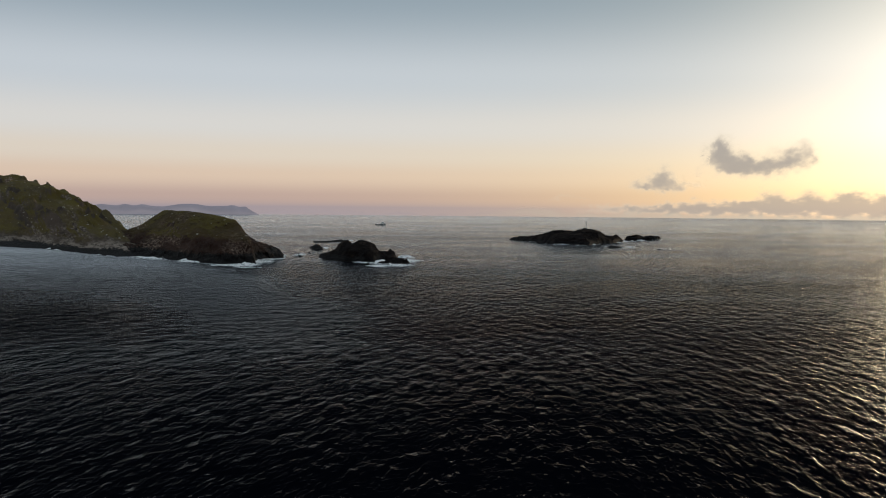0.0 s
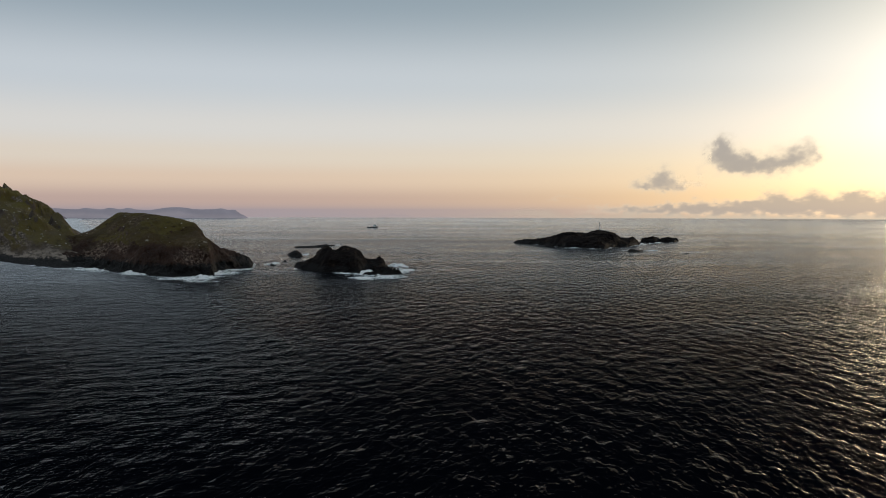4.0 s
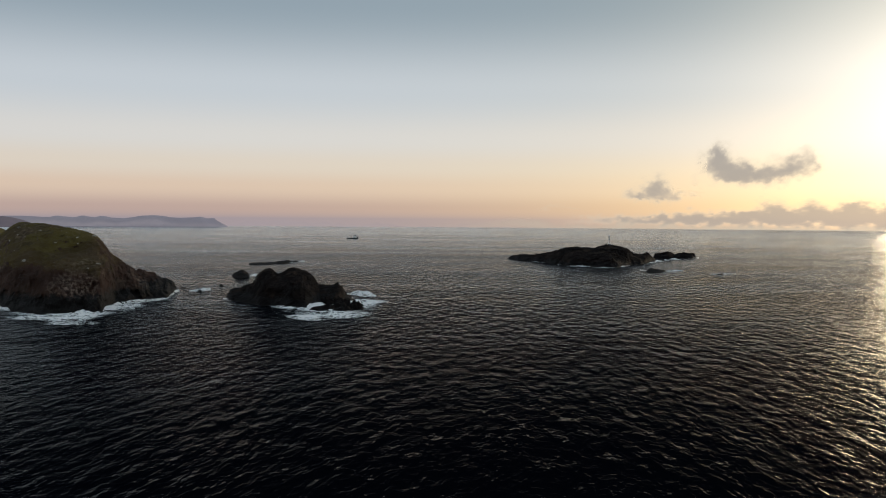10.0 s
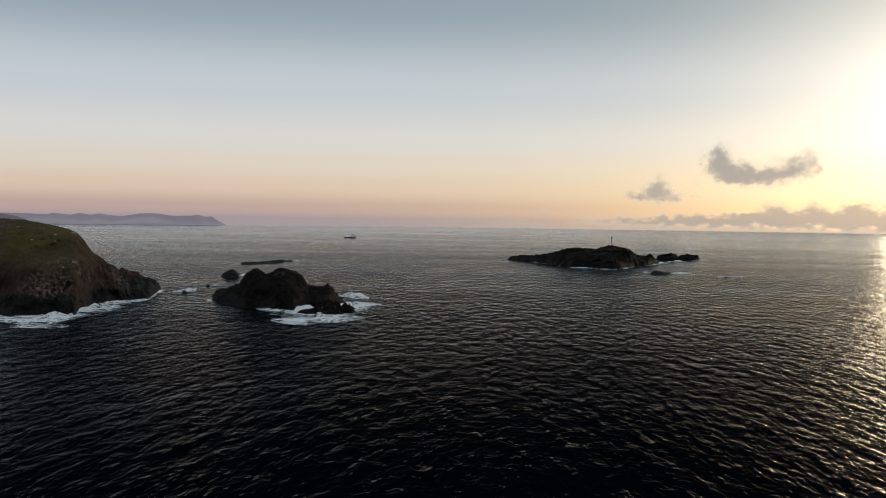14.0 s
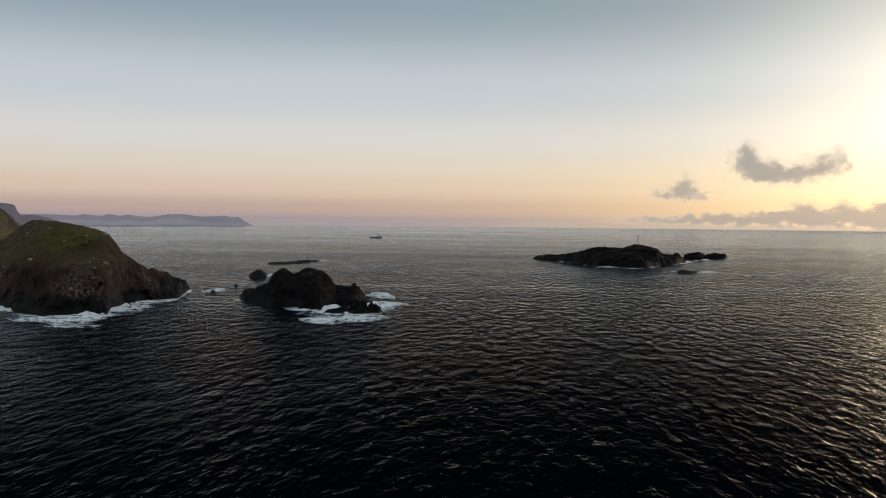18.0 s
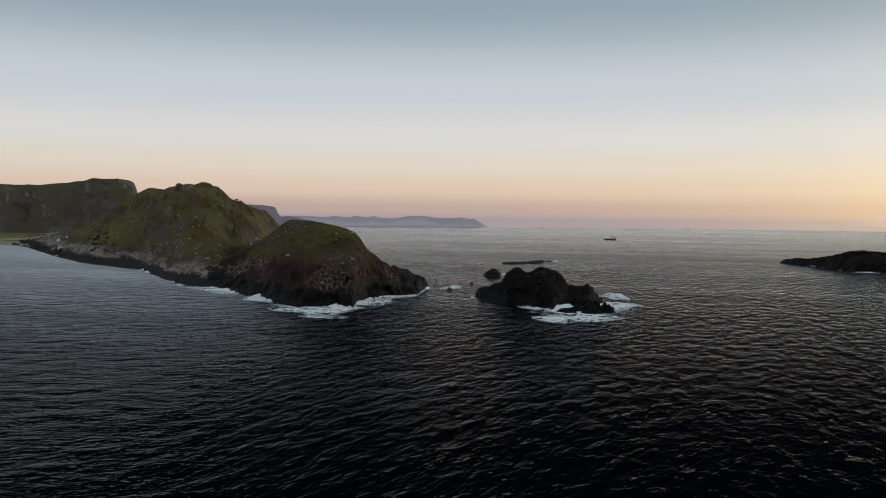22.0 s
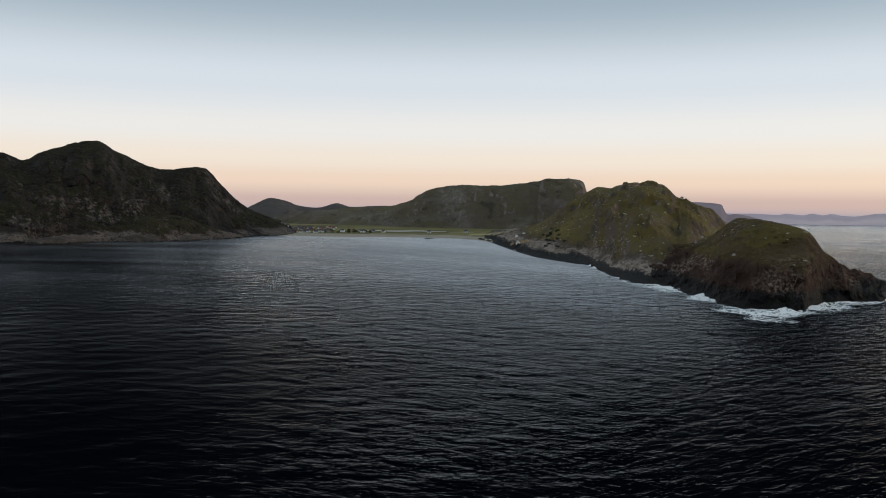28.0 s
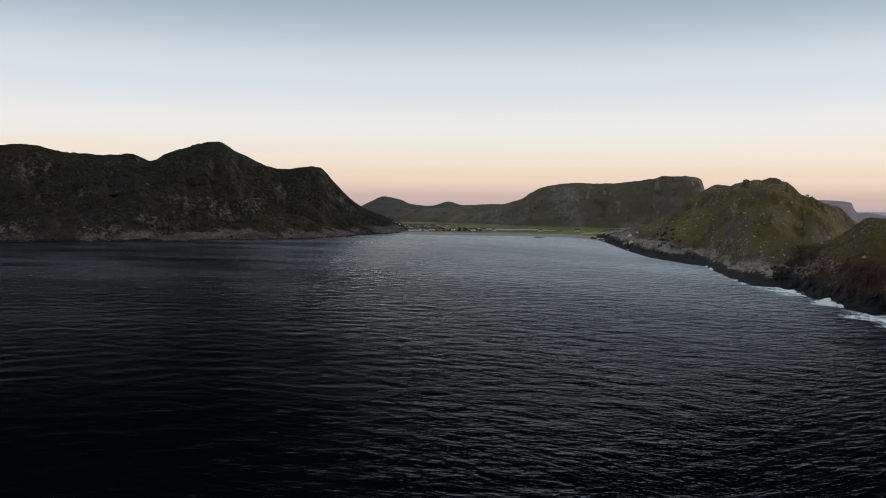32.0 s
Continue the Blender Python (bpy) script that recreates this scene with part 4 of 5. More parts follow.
# ---- beacon on the islet ----
def beacon(x, y):
    b = empty("beacon", Matrix.Translation((x, y, ground_z(x, y) - 0.25)), "small white beacon mast on a dark concrete base", "beacon")
    bm = bmesh.new()
    block(bm, -1.5, 1.5, -1.5, 1.5, -0.6, 1.9, 0.12)
    part("base", bm, SLATE, b, "dark weathered concrete base")
    bm = bmesh.new()
    rod(bm, (0, 0, 1.8), (0, 0, 9.2), 0.55, 0.34, 12)
    part("mast", bm, WHITE, b)
    bm = bmesh.new()
    rod(bm, (0, 0, 8.9), (0, 0, 9.05), 0.95, 0.95, 16)
    part("gallery", bm, STEEL, b)
    bm = bmesh.new()
    for z in (9.5, 10.0):
        bmesh.ops.create_circle(bm, segments=16, radius=0.9, matrix=Matrix.Translation((0, 0, z)))
    for i in range(8):
        a = i * math.pi / 4
        rod(bm, (0.9 * math.cos(a), 0.9 * math.sin(a), 9.0), (0.9 * math.cos(a), 0.9 * math.sin(a), 10.0), 0.035, n=6)
    part("railing", bm, STEEL, b)
    bm = bmesh.new()
    rod(bm, (0, 0, 9.05), (0, 0, 10.4), 0.75, 0.75, 12)
    lantern = part("lantern", bm, WHITE, b, "white lantern house")
    bm = bmesh.new()
    rod(bm, (0, 0, 10.4), (0, 0, 11.0), 0.85, 0.05, 12)
    part("cap", bm, DARKHULL, lantern)
    bm = bmesh.new()
    block(bm, -0.7, 0.7, -0.04, 0.04, 6.6, 7.6)
    bmesh.ops.rotate(bm, verts=bm.verts, cent=(0, 0, 7), matrix=Matrix.Rotation(radians(-35), 3, "X"))
    bmesh.ops.translate(bm, verts=bm.verts, vec=(0, -0.62, 0))
    part("solar_panel", bm, GLASS, b)
    bm = bmesh.new()
    for s in (-0.22, 0.22):
        rod(bm, (s, 0.62, 1.9), (s, 0.45, 8.9), 0.03, n=6)
    for i in range(22):
        rod(bm, (-0.22, 0.615 - 0.0075 * i, 2.1 + 0.31 * i), (0.22, 0.615 - 0.0075 * i, 2.1 + 0.31 * i), 0.02, n=5)
    part("ladder", bm, STEEL, b)
    for i in range(3):
        a = radians(20 + 120 * i)
        bm = bmesh.new()
        rod(bm, (0, 0, 8.2), (4.2 * math.cos(a), 4.2 * math.sin(a), 0.3), 0.03, n=5)
        part("stay", bm, STEEL, b)


beacon(*spot(11.12, 910))


# ---- boat ----
def boat(x, y, heading):
    b = empty("fishing_boat", pose(x, y, 0.15, 0, 0, heading), "dark-hulled fishing boat with white wheelhouse under way", "boat")
    L, W = 26.0, 3.6
    bm = bmesh.new()
    rings = []
    for i in range(17):
        t = i / 16
        px = -L / 2 + L * t
        w = W * (1 - max(0, (t - 0.55) / 0.45) ** 2.2) * (0.86 + 0.14 * min(1, t * 5))
        sheer = 1.7 + 1.9 * max(0, (t - 0.35) / 0.65) ** 2 + 0.25 * (1 - t)
        rings.append([bm.verts.new((px + (0.9 * k[1] if t > 0.9 else 0), k[0] * max(w, 0.06), z)) for k, z in
                      (((-1, 1), sheer), ((-0.97, 0.6), 0.7), ((-0.6, 0.2), -0.6), ((0, 0), -1.2), ((0.6, 0.2), -0.6), ((0.97, 0.6), 0.7), ((1, 1), sheer))])
    for p, q in zip(rings, rings[1:]):
        for j in range(6):
            bm.faces.new((p[j], q[j], q[j + 1], p[j + 1]))
    bm.faces.new(rings[0]), bm.faces.new(list(reversed(rings[-1])))
    bmesh.ops.recalc_face_normals(bm, faces=bm.faces)
    bmesh.ops.solidify(bm, geom=list(bm.faces), thickness=0.12)
    part("hull", bm, DARKHULL, b, "dark blue painted hull")
    bm = bmesh.new()
    block(bm, -12.4, 6.5, -3.2, 3.2, 1.0, 1.2)
    part("deck", bm, GREYPAINT, b)
    bm = bmesh.new()
    block(bm, 1.0, 10.2, -3.0, 3.0, 1.2, 4.9, 0.2)
    part("deckhouse", bm, WHITE, b)
    bm = bmesh.new()
    block(bm, 3.9, 9.2, -2.5, 2.5, 4.55, 7.6, 0.25)
    house = part("wheelhouse", bm, WHITE, b, "white wheelhouse")
    for j in range(5):
        bm = bmesh.new()
        block(bm, 9.1, 9.27, -2.1 + 0.86 * j, -1.36 + 0.86 * j, 6.0, 7.0)
        part("window", bm, GLASS, house)
    for s in (-1, 1):
        for j in range(3):
            bm = bmesh.new()
            block(bm, 4.6 + 1.45 * j, 5.7 + 1.45 * j, s * 2.52 - 0.06, s * 2.52 + 0.06, 6.0, 7.0)
            part("window", bm, GLASS, house)
    bm = bmesh.new()
    block(bm, 3.6, 9.6, -2.7, 2.7, 7.58, 7.78, 0.05)
    part("roof", bm, WHITE, house)
    bm = bmesh.new()
    rod(bm, (5.8, 0, 7.7), (5.4, 0, 12.5), 0.14, 0.07)
    rod(bm, (5.6, -1.1, 10.4), (5.6, 1.1, 10.4), 0.06)
    part("mast", bm, WHITE, b)
    bm = bmesh.new()
    rod(bm, (-6.5, 0, 1.2), (-6.5, 0, 6.4), 0.16, 0.12)
    rod(bm, (-6.5, 0, 5.6), (-11.0, 0, 6.9), 0.09, 0.06)
    part("derrick", bm, WHITE, b)
    bm = bmesh.new()
    block(bm, -9.5, -4.6, -1.7, 1.7, 1.2, 2.7, 0.1)
    part("hatch", bm, WHITE, b, "white hatch and winch housing")
    bm = bmesh.new()
    for s in (-1, 1):
        rod(bm, (-12.2, s * 2.6, 1.2), (-12.2, s * 2.6, 4.2), 0.12)
    rod(bm, (-12.2, -2.6, 4.2), (-12.2, 2.6, 4.2), 0.12)
    part("gantry", bm, STEEL, b)
    bm = bmesh.new()
    rod(bm, (3.0, 1.2, 1.2), (2.8, 1.2, 6.9), 0.3)
    part("funnel", bm, DARKHULL, b)
    return b


boat(*spot(-5.95, 1960), 10)


def wake(bearing, distance, length, heading):
    """The smooth narrow trail of water behind the boat."""
    u, v = np.meshgrid(np.linspace(0, 1, 60), np.linspace(-1, 1, 7), indexing="ij")
    x, y = spot(bearing, distance)
    a = radians(heading)
    along, off = -14 - length * u, v * (2.2 + 5.0 * u) * (1 + 0.25 * np.sin(23 * u)) * np.clip((1 - u) * 6, 0, 1)
    ob = new("wake", grid_mesh("wake", np.stack([x + along * math.cos(a) - off * math.sin(a), y + along * math.sin(a) + off * math.cos(a), 0 * u + 0.32], -1)))
    ob.data.materials.append(plain("slick_water", (0.030, 0.032, 0.036), 0.25, scale=0.2, vary=0.3, bump=0.05))
    return tagged(ob, "dark smooth wake trailing behind the boat", "wake", kind="structure")


wake(-5.95, 1960, 165.0, 10)


def sand_flat():
    """A pale sheet of sand that follows the ground behind the beach."""
    pts = np.zeros((12, 60, 3))
    for j, bearing in enumerate(np.linspace(-51.4, -45.2, 60)):
        half = 38 * max(0.0, 1 - ((bearing + 48.3) / 3.1) ** 2) ** 0.5
        for i in range(12):
            x, y = spot(bearing, 1730 + 14 * math.sin(bearing * 2.1) + (i / 5.5 - 1) * half)
            pts[i, j] = x, y, ground_z(x, y) + 0.3
    ob = new("sand_flat", grid_mesh("sand_flat", pts))
    ob.data.materials.append(SAND)
    return tagged(ob, "pale sand flat behind the beach meadow", "sand flat", kind="structure")


sand_flat()


# ---- houses ----
def house(bearing, distance, w, d, h, wall, roof, label, turn, group, sloping=False):
    x, y = spot(bearing, distance)
    around = [ground_z(x + a, y + c) for a in (-4, 4) for c in (-4, 4)]
    z = sum(around) / 4 if sloping else min(around)
    foot = min(around) - z - 0.6
    o = empty("house", pose(x, y, z - 0.1, 0, 0, turn), label, "house", group)
    bm = bmesh.new()
    top = h + d * 0.42
    outline = [(-d / 2, foot), (d / 2, foot), (d / 2, h), (0, top), (-d / 2, h)]
    prism(bm, outline, -w / 2, w / 2)
    part("wall", bm, wall, o)
    for s in (-1, 1):
        bm = bmesh.new()
        e = d / 2 + 0.45
        prism(bm, [(0, top + 0.05), (0, top + 0.25), (s * e, h - 0.45 * 0.84 + 0.2), (s * e, h - 0.45 * 0.84)], -w / 2 - 0.4, w / 2 + 0.4)
        part("roof", bm, roof, o)
    bm = bmesh.new()
    block(bm, -0.35, 0.35, w * 0.15, w * 0.15 + 0.7, top - 0.3, top + 1.0)
    part("chimney", bm, STONE, o)
    for s in (-1, 1):
        n = max(2, int(w / 2.8))
        for i in range(n):
            if s == 1 and i == n // 2:
                bm = bmesh.new()
                block(bm, s * d / 2 - 0.05, s * d / 2 + 0.06, -w / 2 + (i + 0.5) * w / n - 0.5, -w / 2 + (i + 0.5) * w / n + 0.5, 0.1, 2.15)
                part("door", bm, REDPAINT, o)
                continue
            yy = -w / 2 + (i + 0.5) * w / n
            bm = bmesh.new()
            block(bm, s * d / 2 - 0.05, s * d / 2 + 0.05, yy - 0.6, yy + 0.6, 1.0, 2.3)
            win = part("window", bm, WHITE, o)
            bm = bmesh.new()
            block(bm, s * d / 2 - 0.06, s * d / 2 + 0.07, yy - 0.5, yy + 0.5, 1.1, 2.2)
            part("pane", bm, GLASS, win)
    return o


VILLAGE = "houses of the bay village"
rng = random.Random(5)
for bearing, distance, w, wall, roof, label in (
        (-55.5, 1590, 8.5, WHITE, SLATE, "white wooden house with dark roof near the beach"), (-54.9, 1600, 9.5, WHITE, TILE, "large white wooden house near the beach"),
        (-53.85, 1592, 9.0, WHITE, SLATE, "white wooden house with dark roof near the beach"), (-55.95, 1680, 8, WHITE, SLATE, "white house at the foot of the mountain"),
        (-55.2, 1700, 9, GREYPAINT, SLATE, "grey house in the village"), (-54.85, 1715, 10, WHITE, SLATE, "white house in the village"), (-54.5, 1690, 11, WHITE, TILE, "long white house in the village"),
        (-54.15, 1710, 9, REDPAINT, SLATE, "red wooden house in the village"), (-53.7, 1660, 9, WHITE, SLATE, "white house in the village"), (-53.4, 1680, 8, GREYPAINT, TILE, "grey house in the village"),
        (-53.1, 1640, 7, OCHRE, SLATE, "ochre wooden house in the village"), (-54.4, 1640, 7, OCHRE, TILE, "ochre wooden house in the village"), (-55.1, 1640, 7, REDPAINT, TILE, "red wooden house in the village"),
        (-52.1, 1650, 8, WHITE, SLATE, "lone white house on the plain"), (-50.8, 1640, 12, WHITE, SLATE, "long white farmhouse on the plain"), (-50.1, 1650, 8, GREYPAINT, SLATE, "grey house on the plain"),
        (-49.4, 1640, 7, WHITE, TILE, "small white house on the plain"), (-46.4, 1640, 7, WHITE, SLATE, "small white house on the plain"), (-44.0, 1640, 8, WHITE, SLATE, "small white house beside fields")):
    house(bearing, distance, w * 0.85, 5.6, 3.2, wall, roof, label, 145 + rng.uniform(-40, 40), VILLAGE)
for row, (distance, first, last, count) in enumerate(((1625, -55.4, -53.2, 5), (1740, -55.6, -52.7, 7), (1800, -55.3, -52.9, 7), (1870, -54.9, -52.6, 6))):
    for i in range(count):
        wall, shade = rng.choice(((WHITE, "white"), (WHITE, "white"), (WHITE, "white"), (OCHRE, "ochre"), (GREYPAINT, "grey")))
        house(first + (last - first) * (i + rng.uniform(-0.3, 0.3)) / (count - 1), distance + rng.uniform(-14, 14), rng.uniform(6.5, 9.0), 5.4, 3.2, wall, rng.choice((SLATE, TILE)),
              f"small {shade} wooden house among gardens on the plain", 145 + rng.uniform(-40, 40), VILLAGE)
for bearing, distance, w, wall, roof, label in (
        (-40.63, 1225, 6, WHITE, SLATE, "white house on the hillside above the boathouses"), (-40.16, 1225, 6, WHITE, TILE, "long white house on the hillside"),
        (-40.92, 1080, 7, OCHRE, TILE, "ochre wooden boathouse by the rocky shore"), (-40.55, 1062, 6, WHITE, OCHRE, "pale wooden boathouse by the rocky shore"),
        (-40.25, 1052, 6, OCHRE, TILE, "ochre wooden boathouse by the rocky shore"), (-39.97, 1044, 6, OCHRE, OCHRE, "pale wooden shed by the rocky shore")):
    house(bearing, distance, w, 4.5, 2.3, wall, roof, label, 42 + rng.uniform(-15, 15), "houses below the hill", True)


# ---- loose stones and shrubs ----
def stones(land_name, count, seed, row_from, row_to, size, label, zmin=14.0, material=None):
    az_, shore_, pts = SHORE[land_name]
    r = np.random.default_rng(seed)
    verts, faces = [], []
    base = bmesh.new()
    bmesh.ops.create_icosphere(base, subdivisions=1, radius=1.0)
    ball = np.array([v.co for v in base.verts])
    tri = np.array([[v.index for v in f.verts] for f in base.faces])
    base.free()
    n = 0
    while n < count:
        p = pts[r.integers(int(row_from * pts.shape[0]), int(row_to * pts.shape[0])), r.integers(5, pts.shape[1] - 5)]
        if p[2] < zmin:
            count -= 0.2
            continue
        s = size * (0.5 + r.random() ** 3 * 1.6)
        shape = ball * (1 + 0.35 * r.normal(size=(len(ball), 1))) * np.array([s * (0.8 + 0.6 * r.random()), s * (0.8 + 0.6 * r.random()), s * 0.7])
        verts.append(shape + p + (0, 0, 0.2 * s))
        faces.append(tri + n * len(ball))
        n += 1
    me = bpy.data.meshes.new("boulders")
    me.from_pydata(np.concatenate(verts).tolist(), [], np.concatenate(faces).tolist())
    me.materials.append(material or PALESTONE)
    return tagged(new("boulders", me), label, "boulders", kind="stuff")


PALESTONE = plain("lichen_grey_stone", (0.33, 0.30, 0.25), 0.95, scale=0.8, vary=0.35, bump=0.5)
stones("hill", 900, 3, 0.06, 0.80, 0.6, "pale stones scattered over the heathery hill")
stones("headland", 45, 4, 0.10, 0.70, 0.6, "pale stones scattered over the grassy knob", 18.0)


def leaf_clumps(places, seed, size, label):
    r = np.random.default_rng(seed)
    verts, faces = [], []
    for x, y in places:
        z = ground_z(x, y)
        s = size * r.uniform(0.6, 1.3)
        for i in range(120):
            d = r.normal(size=3)
            d /= np.linalg.norm(d)
            c = np.array((x, y, z + 0.45 * s)) + d * s * r.uniform(0.5, 1.0) * np.array((1.15, 1.15, 0.7))
            a, b = r.normal(size=3), r.normal(size=3)
            a *= 0.2 * s / np.linalg.norm(a)
            b *= 0.2 * s / np.linalg.norm(b)
            k = len(verts)
            verts += [tuple(c - a), tuple(c + b), tuple(c + a), tuple(c - b)]
            faces.append((k, k + 1, k + 2, k + 3))
    me = bpy.data.meshes.new("shrubs")
    me.from_pydata(verts, [], faces)
    me.materials.append(LEAF)
    return tagged(new("shrubs", me), label, "shrubs", kind="stuff")


stones("cliff_mountain", 60, 6, 0.05, 0.40, 1.6, "grey boulders on the dark mountain side", 6.0, plain("dark_grey_stone", (0.10, 0.085, 0.075), 0.95, scale=0.8, vary=0.35, bump=0.5))


def field(b0, b1, r0, r1, color, label):
    """A mown field, a thin sheet that follows the ground."""
    us, vs = np.linspace(0, 1, 14), np.linspace(0, 1, 8)
    pts = np.zeros((14, 8, 3))
    for i, u in enumerate(us):
        for j, v in enumerate(vs):
            x, y = spot(b0 + (b1 - b0) * (v + 0.12 * math.sin(3 * u)), r0 + (r1 - r0) * (u + 0.05 * math.sin(4 * v)))
            pts[i, j] = x, y, ground_z(x, y) + 0.35
    ob = new("field", grid_mesh("field", pts))
    ob.data.materials.append(plain("field_" + label.split()[0], color, 0.95, scale=0.05, vary=0.2))
    return tagged(ob, label, "field", kind="structure")


field(-43.9, -42.4, 1500, 1580, (0.34, 0.27, 0.12), "tan mown hay field on the plain")
field(-45.2, -43.6, 1620, 1680, (0.18, 0.165, 0.06), "bright green mown field on the plain")
field(-47.4, -45.4, 1540, 1600, (0.155, 0.145, 0.05), "green pasture field near the beach")
field(-50.6, -48.2, 1545, 1600, (0.21, 0.19, 0.07), "yellowish green field near the beach")
field(-42.3, -41.2, 1420, 1500, (0.30, 0.24, 0.11), "tan hay field below the hill")
LEAF = plain("dark_leaves", (0.030, 0.034, 0.014), 0.85, scale=3.0, vary=0.5)
r_ = np.random.default_rng(12)
leaf_clumps([spot(-38.4 + r_.normal() * 0.55, 960 + r_.normal() * 60) for i in range(26)], 21, 1.7, "dark juniper shrubs on the lower hillside")
leaf_clumps([spot(r_.uniform(-55.5, -50.0), r_.uniform(1600, 1760)) for i in range(60)], 22, 2.6, "dark garden trees and bushes between the houses")


def perched_stone(bearing, distance):
    x, y = spot(bearing, distance)
    z = ground_z(x, y)
    o = empty("perched_boulder", Matrix.Translation((x, y, z)), "flat grey boulder propped on small stones on the ridge", "boulder")

    def lump(bm, c, s, seed):
        got = bmesh.ops.create_icosphere(bm, subdivisions=2, radius=1.0)
        for v in got["verts"]:
            k = 1 + 0.22 * noise.noise(v.co * 1.7 + Vector((seed, 0, 0)))
            v.co = Vector((v.co.x * s[0] * k + c[0], v.co.y * s[1] * k + c[1], v.co.z * s[2] * k + c[2]))
        return bm

    part("slab", lump(bmesh.new(), (0, 0, 3.6), (4.6, 3.4, 1.4), 3), PALESTONE, o)
    for i, (a, b) in enumerate(((-3.0, -1), (3.0, -0.8), (0.5, 1.8))):
        part("prop_stone", lump(bmesh.new(), (a, b, 0.9), (1.2, 1.1, 1.9), 7 + i), PALESTONE, o)


perched_stone(-30.15, 1965)


# ---- clouds and painted haze, as a far backdrop ----
def cloud_material(name, thin, thick):
    k = Nodes(name)
    a = k.t.nodes.new("ShaderNodeAttribute")
    a.attribute_name = "thickness"
    d = a.outputs["Fac"]
    c = k.mix(k.span(d, 0.15, 0.95), thin, thick)
    e = k.t.nodes.new("ShaderNodeEmission")
    k.t.links.new(c, e.inputs[0])
    t = k.t.nodes.new("ShaderNodeBsdfTransparent")
    m = k.t.nodes.new("ShaderNodeMixShader")
    k.t.links.new(d, m.inputs[0]), k.t.links.new(t.outputs[0], m.inputs[1]), k.t.links.new(e.outputs[0], m.inputs[2])
    return k.done(m.outputs[0])


CLOUD = cloud_material("evening_cloud", (0.74, 0.65, 0.51), (0.37, 0.34, 0.315))
# haze along the horizon, painted as glowing see-through sheets
HAZE = cloud_material("golden_haze", (0.50, 0.44, 0.36), (0.60, 0.53, 0.43))
SEA_HAZE = cloud_material("far_water_haze", (0.37, 0.335, 0.36), (0.37, 0.335, 0.35))


def cloud(label, b0, b1, t0, t1, lobes, seed, fine=1.0, dist=4560.0, cap=0.95, material=CLOUD):
    """A cloud between two bearings and two slopes of sight; lobes: centre, size (in those units) and weight."""
    n, m = 260, 120
    T, A = np.meshgrid(np.linspace(t0, t1, m), np.linspace(b0, b1, n), indexing="ij")
    u, v = A, T * 57.3
    wu, wv = 0.30 * fbm(u * 1.4 * fine, v * 1.8 * fine, 0 * u, 5, seed, 0.58), 0.20 * fbm(u * 1.4 * fine, v * 1.8 * fine, 0 * u + 9, 5, seed + 5, 0.58)
    body = 0
    for cu, cv, su, sv, k in lobes:
        body = body + k * np.exp(-((u + wu - cu) / su) ** 2 - ((v + wv - cv * 57.3) / (sv * 57.3)) ** 2)
    body = body * (0.95 + 0.26 * fbm(u * 2.2 * fine, v * 3.0 * fine, 0 * u + 2, 5, seed + 11, 0.5))
    edge = smooth(0, 0.12, (A - b0) / (b1 - b0)) * smooth(0, 0.12, (b1 - A) / (b1 - b0)) * smooth(0, 0.10, (t1 - T) / (t1 - t0))
    dens = np.clip(1 - np.exp(-0.62 * np.clip(1.25 * body - 0.03, 0, 4) ** 1.5), 0, 1) * edge * cap
    rr = np.radians(A)
    pts = np.stack([dist * np.sin(rr), dist * np.cos(rr), 45 + dist * T], -1)
    me = grid_mesh("cloud", pts)
    att = me.attributes.new("thickness", "FLOAT", "POINT")
    att.data.foreach_set("value", dens.astype(np.float32).ravel())
    me.materials.append(material)
    ob = new("cloud", me)
    ob.visible_shadow = False
    return tagged(ob, label, "cloud", kind="structure")


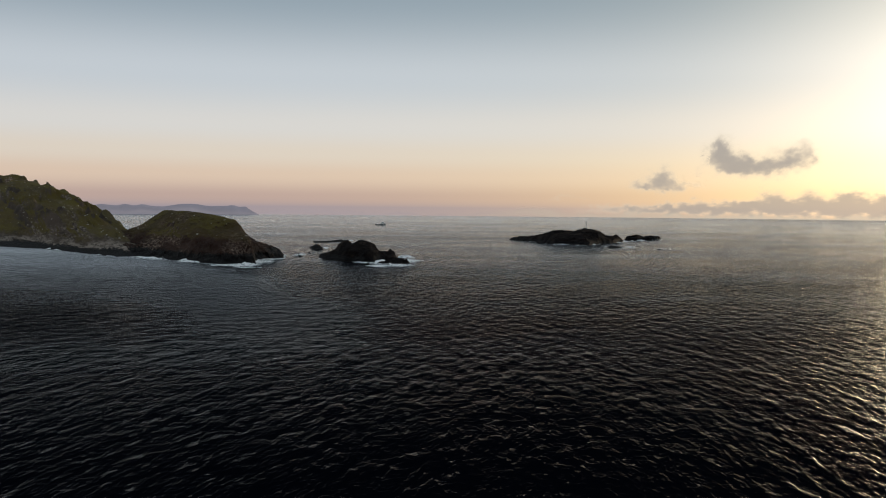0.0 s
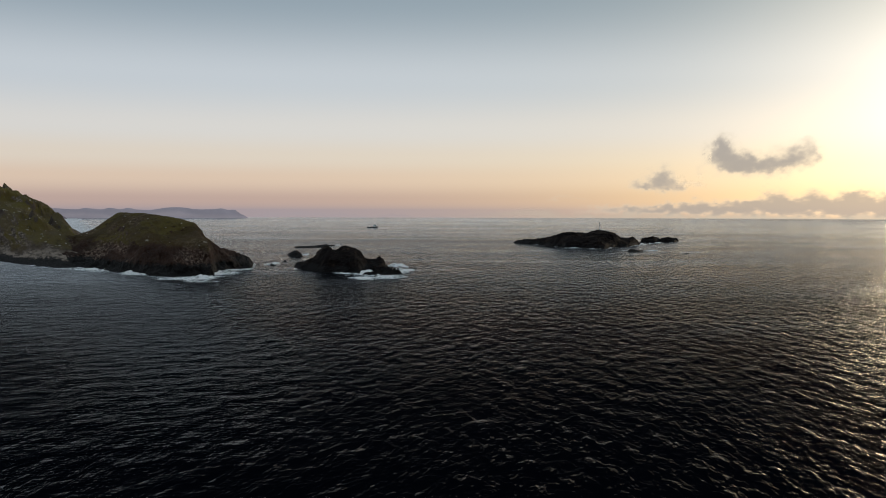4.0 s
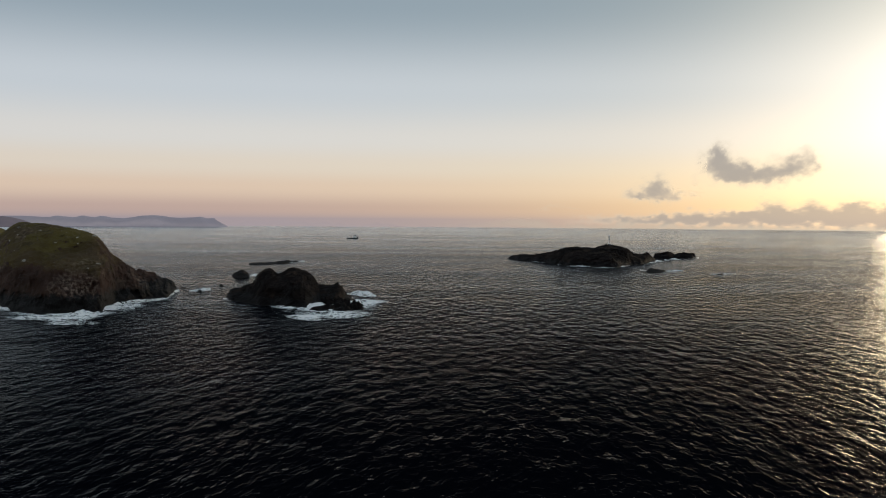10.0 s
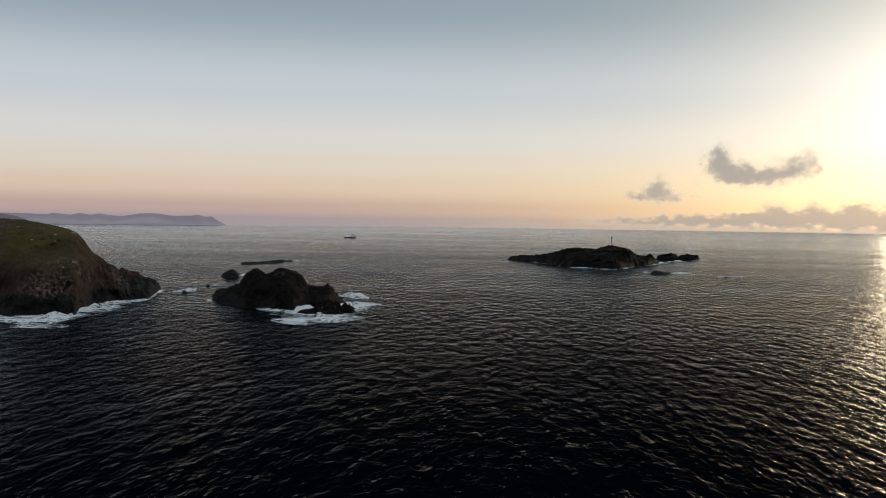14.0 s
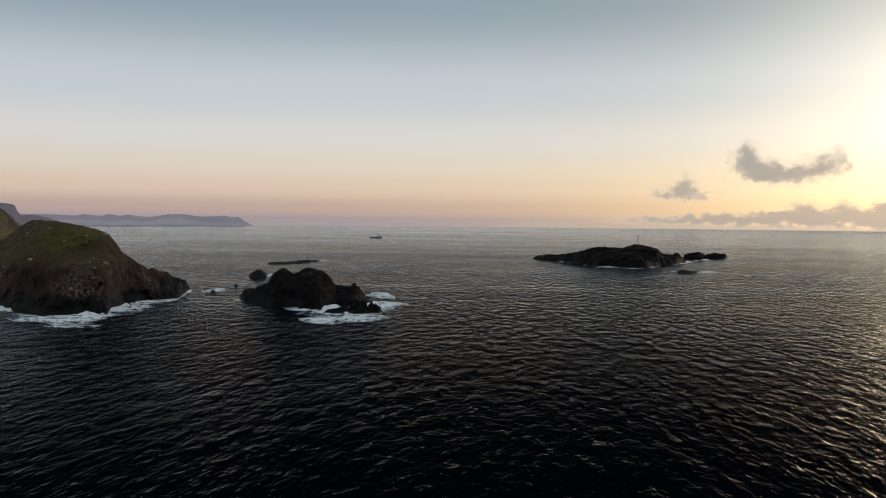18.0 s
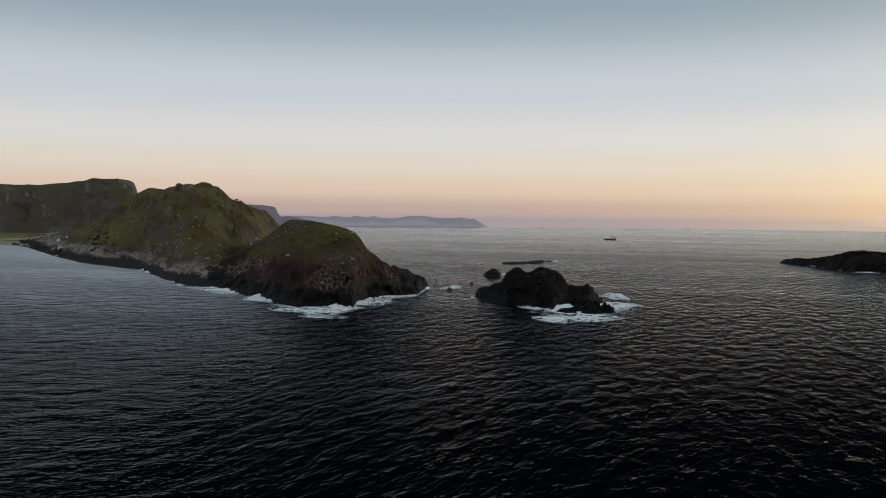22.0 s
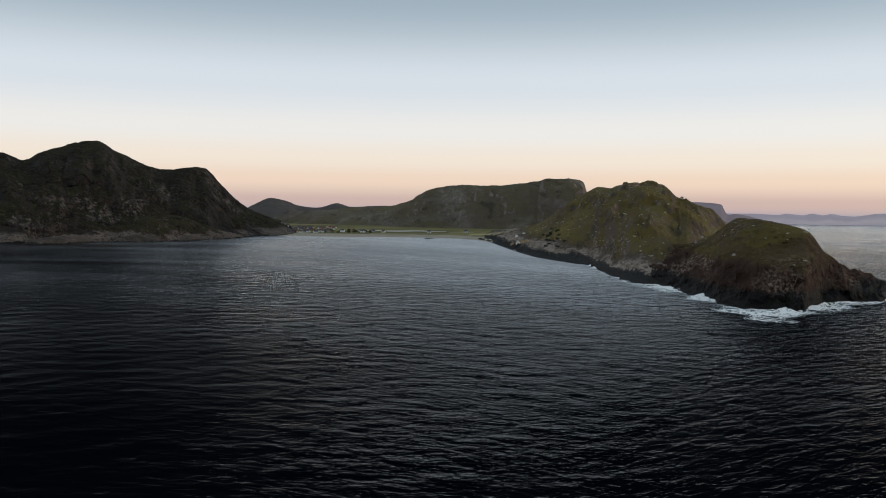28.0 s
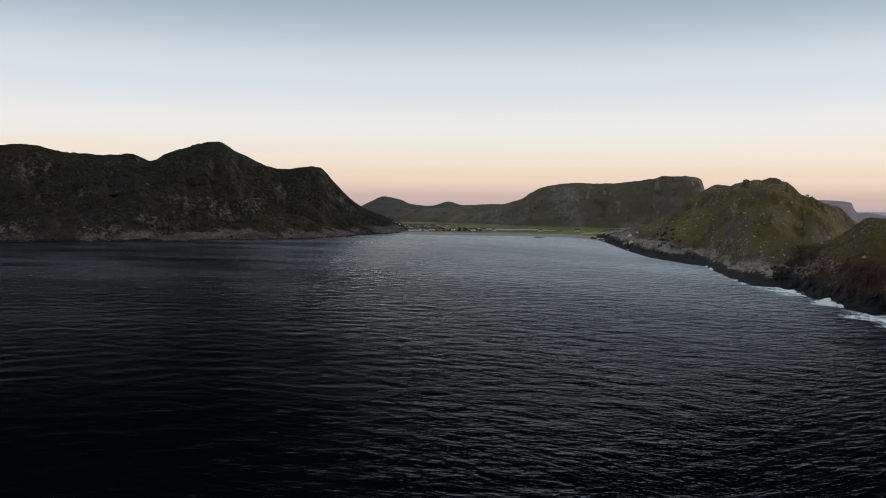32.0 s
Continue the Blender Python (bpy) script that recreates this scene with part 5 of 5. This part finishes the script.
cloud("grey evening cloud with raised ends against bright sky", 14.8, 25.6, 0.026, 0.114,
      ((17.75, 0.079, 0.50, 0.009, 1.3), (17.5, 0.069, 0.62, 0.011, 1.9), (17.95, 0.059, 0.85, 0.011, 2.2), (18.9, 0.050, 1.1, 0.0095, 2.4), (20.2, 0.0475, 1.1, 0.0085, 2.3), (21.3, 0.052, 1.0, 0.009, 1.8), (22.2, 0.059, 0.8, 0.010, 1.3),
       (23.1, 0.061, 0.55, 0.012, 1.3), (22.4, 0.076, 0.60, 0.005, 0.5), (21.4, 0.067, 0.8, 0.007, 0.7), (16.8, 0.060, 0.28, 0.012, 0.5), (16.4, 0.042, 0.28, 0.008, 0.5)), 4, cap=0.88)
cloud("small grey evening cloud", 10.6, 17.0, 0.010, 0.066, ((13.7, 0.031, 1.1, 0.0085, 2.2), (13.95, 0.043, 0.55, 0.010, 1.6), (12.6, 0.027, 0.8, 0.005, 1.2), (15.2, 0.029, 1.1, 0.0036, 1.1)), 8, cap=0.84)
bank = [(11.5 + 2.2 * i, 0.0008 + 0.0005 * min(i, 6), 2.4, 0.0042 + 0.0003 * min(i, 6), 0.75 + 0.12 * min(i, 6)) for i in range(13)]
bank += [(16.2, 0.007, 0.7, 0.005, 0.6), (18.3, 0.009, 0.8, 0.005, 0.7), (20.7, 0.013, 0.75, 0.0085, 1.6), (22.1, 0.009, 0.6, 0.006, 0.8), (23.2, 0.0125, 0.8, 0.0075, 1.5), (25.5, 0.013, 0.8, 0.008, 1.6), (27.6, 0.011, 1.2, 0.007, 1.2), (31.0, 0.012, 2.0, 0.008, 1.2)]
cloud("low bank of cloud along the horizon", 4.0, 42.0, -0.0095, 0.040, [(u, v - 0.001, su * 1.1, sv * 1.15, 1.5 * w) for u, v, su, sv, w in bank], 13, fine=1.3, dist=4620.0, cap=0.80)
cloud("bright haze between the cloud bank and the sea", -6.0, 46.0, -0.0098, 0.004, [(2.0 + 4.0 * i, -0.0075, 3.5, 0.0050, 0.35 + 0.22 * min(i, 5)) for i in range(12)], 29, fine=0.35, dist=4600.0, cap=0.80, material=HAZE)
cloud("faint wisp of cloud low over the sea", 4.5, 10.0, 0.006, 0.024, ((7.0, 0.014, 0.8, 0.0022, 0.6), (8.4, 0.013, 0.6, 0.0018, 0.5)), 17, cap=0.4)
cloud("thin pale sheet of painted haze over the far water", -40.0, 6.0, -0.0098, 0.004, ((-17.0, -0.0080, 14.0, 0.0032, 1.0), (-4.0, -0.0085, 8.0, 0.0030, 0.5)), 23, fine=0.35, dist=4420.0, cap=0.48, material=SEA_HAZE)
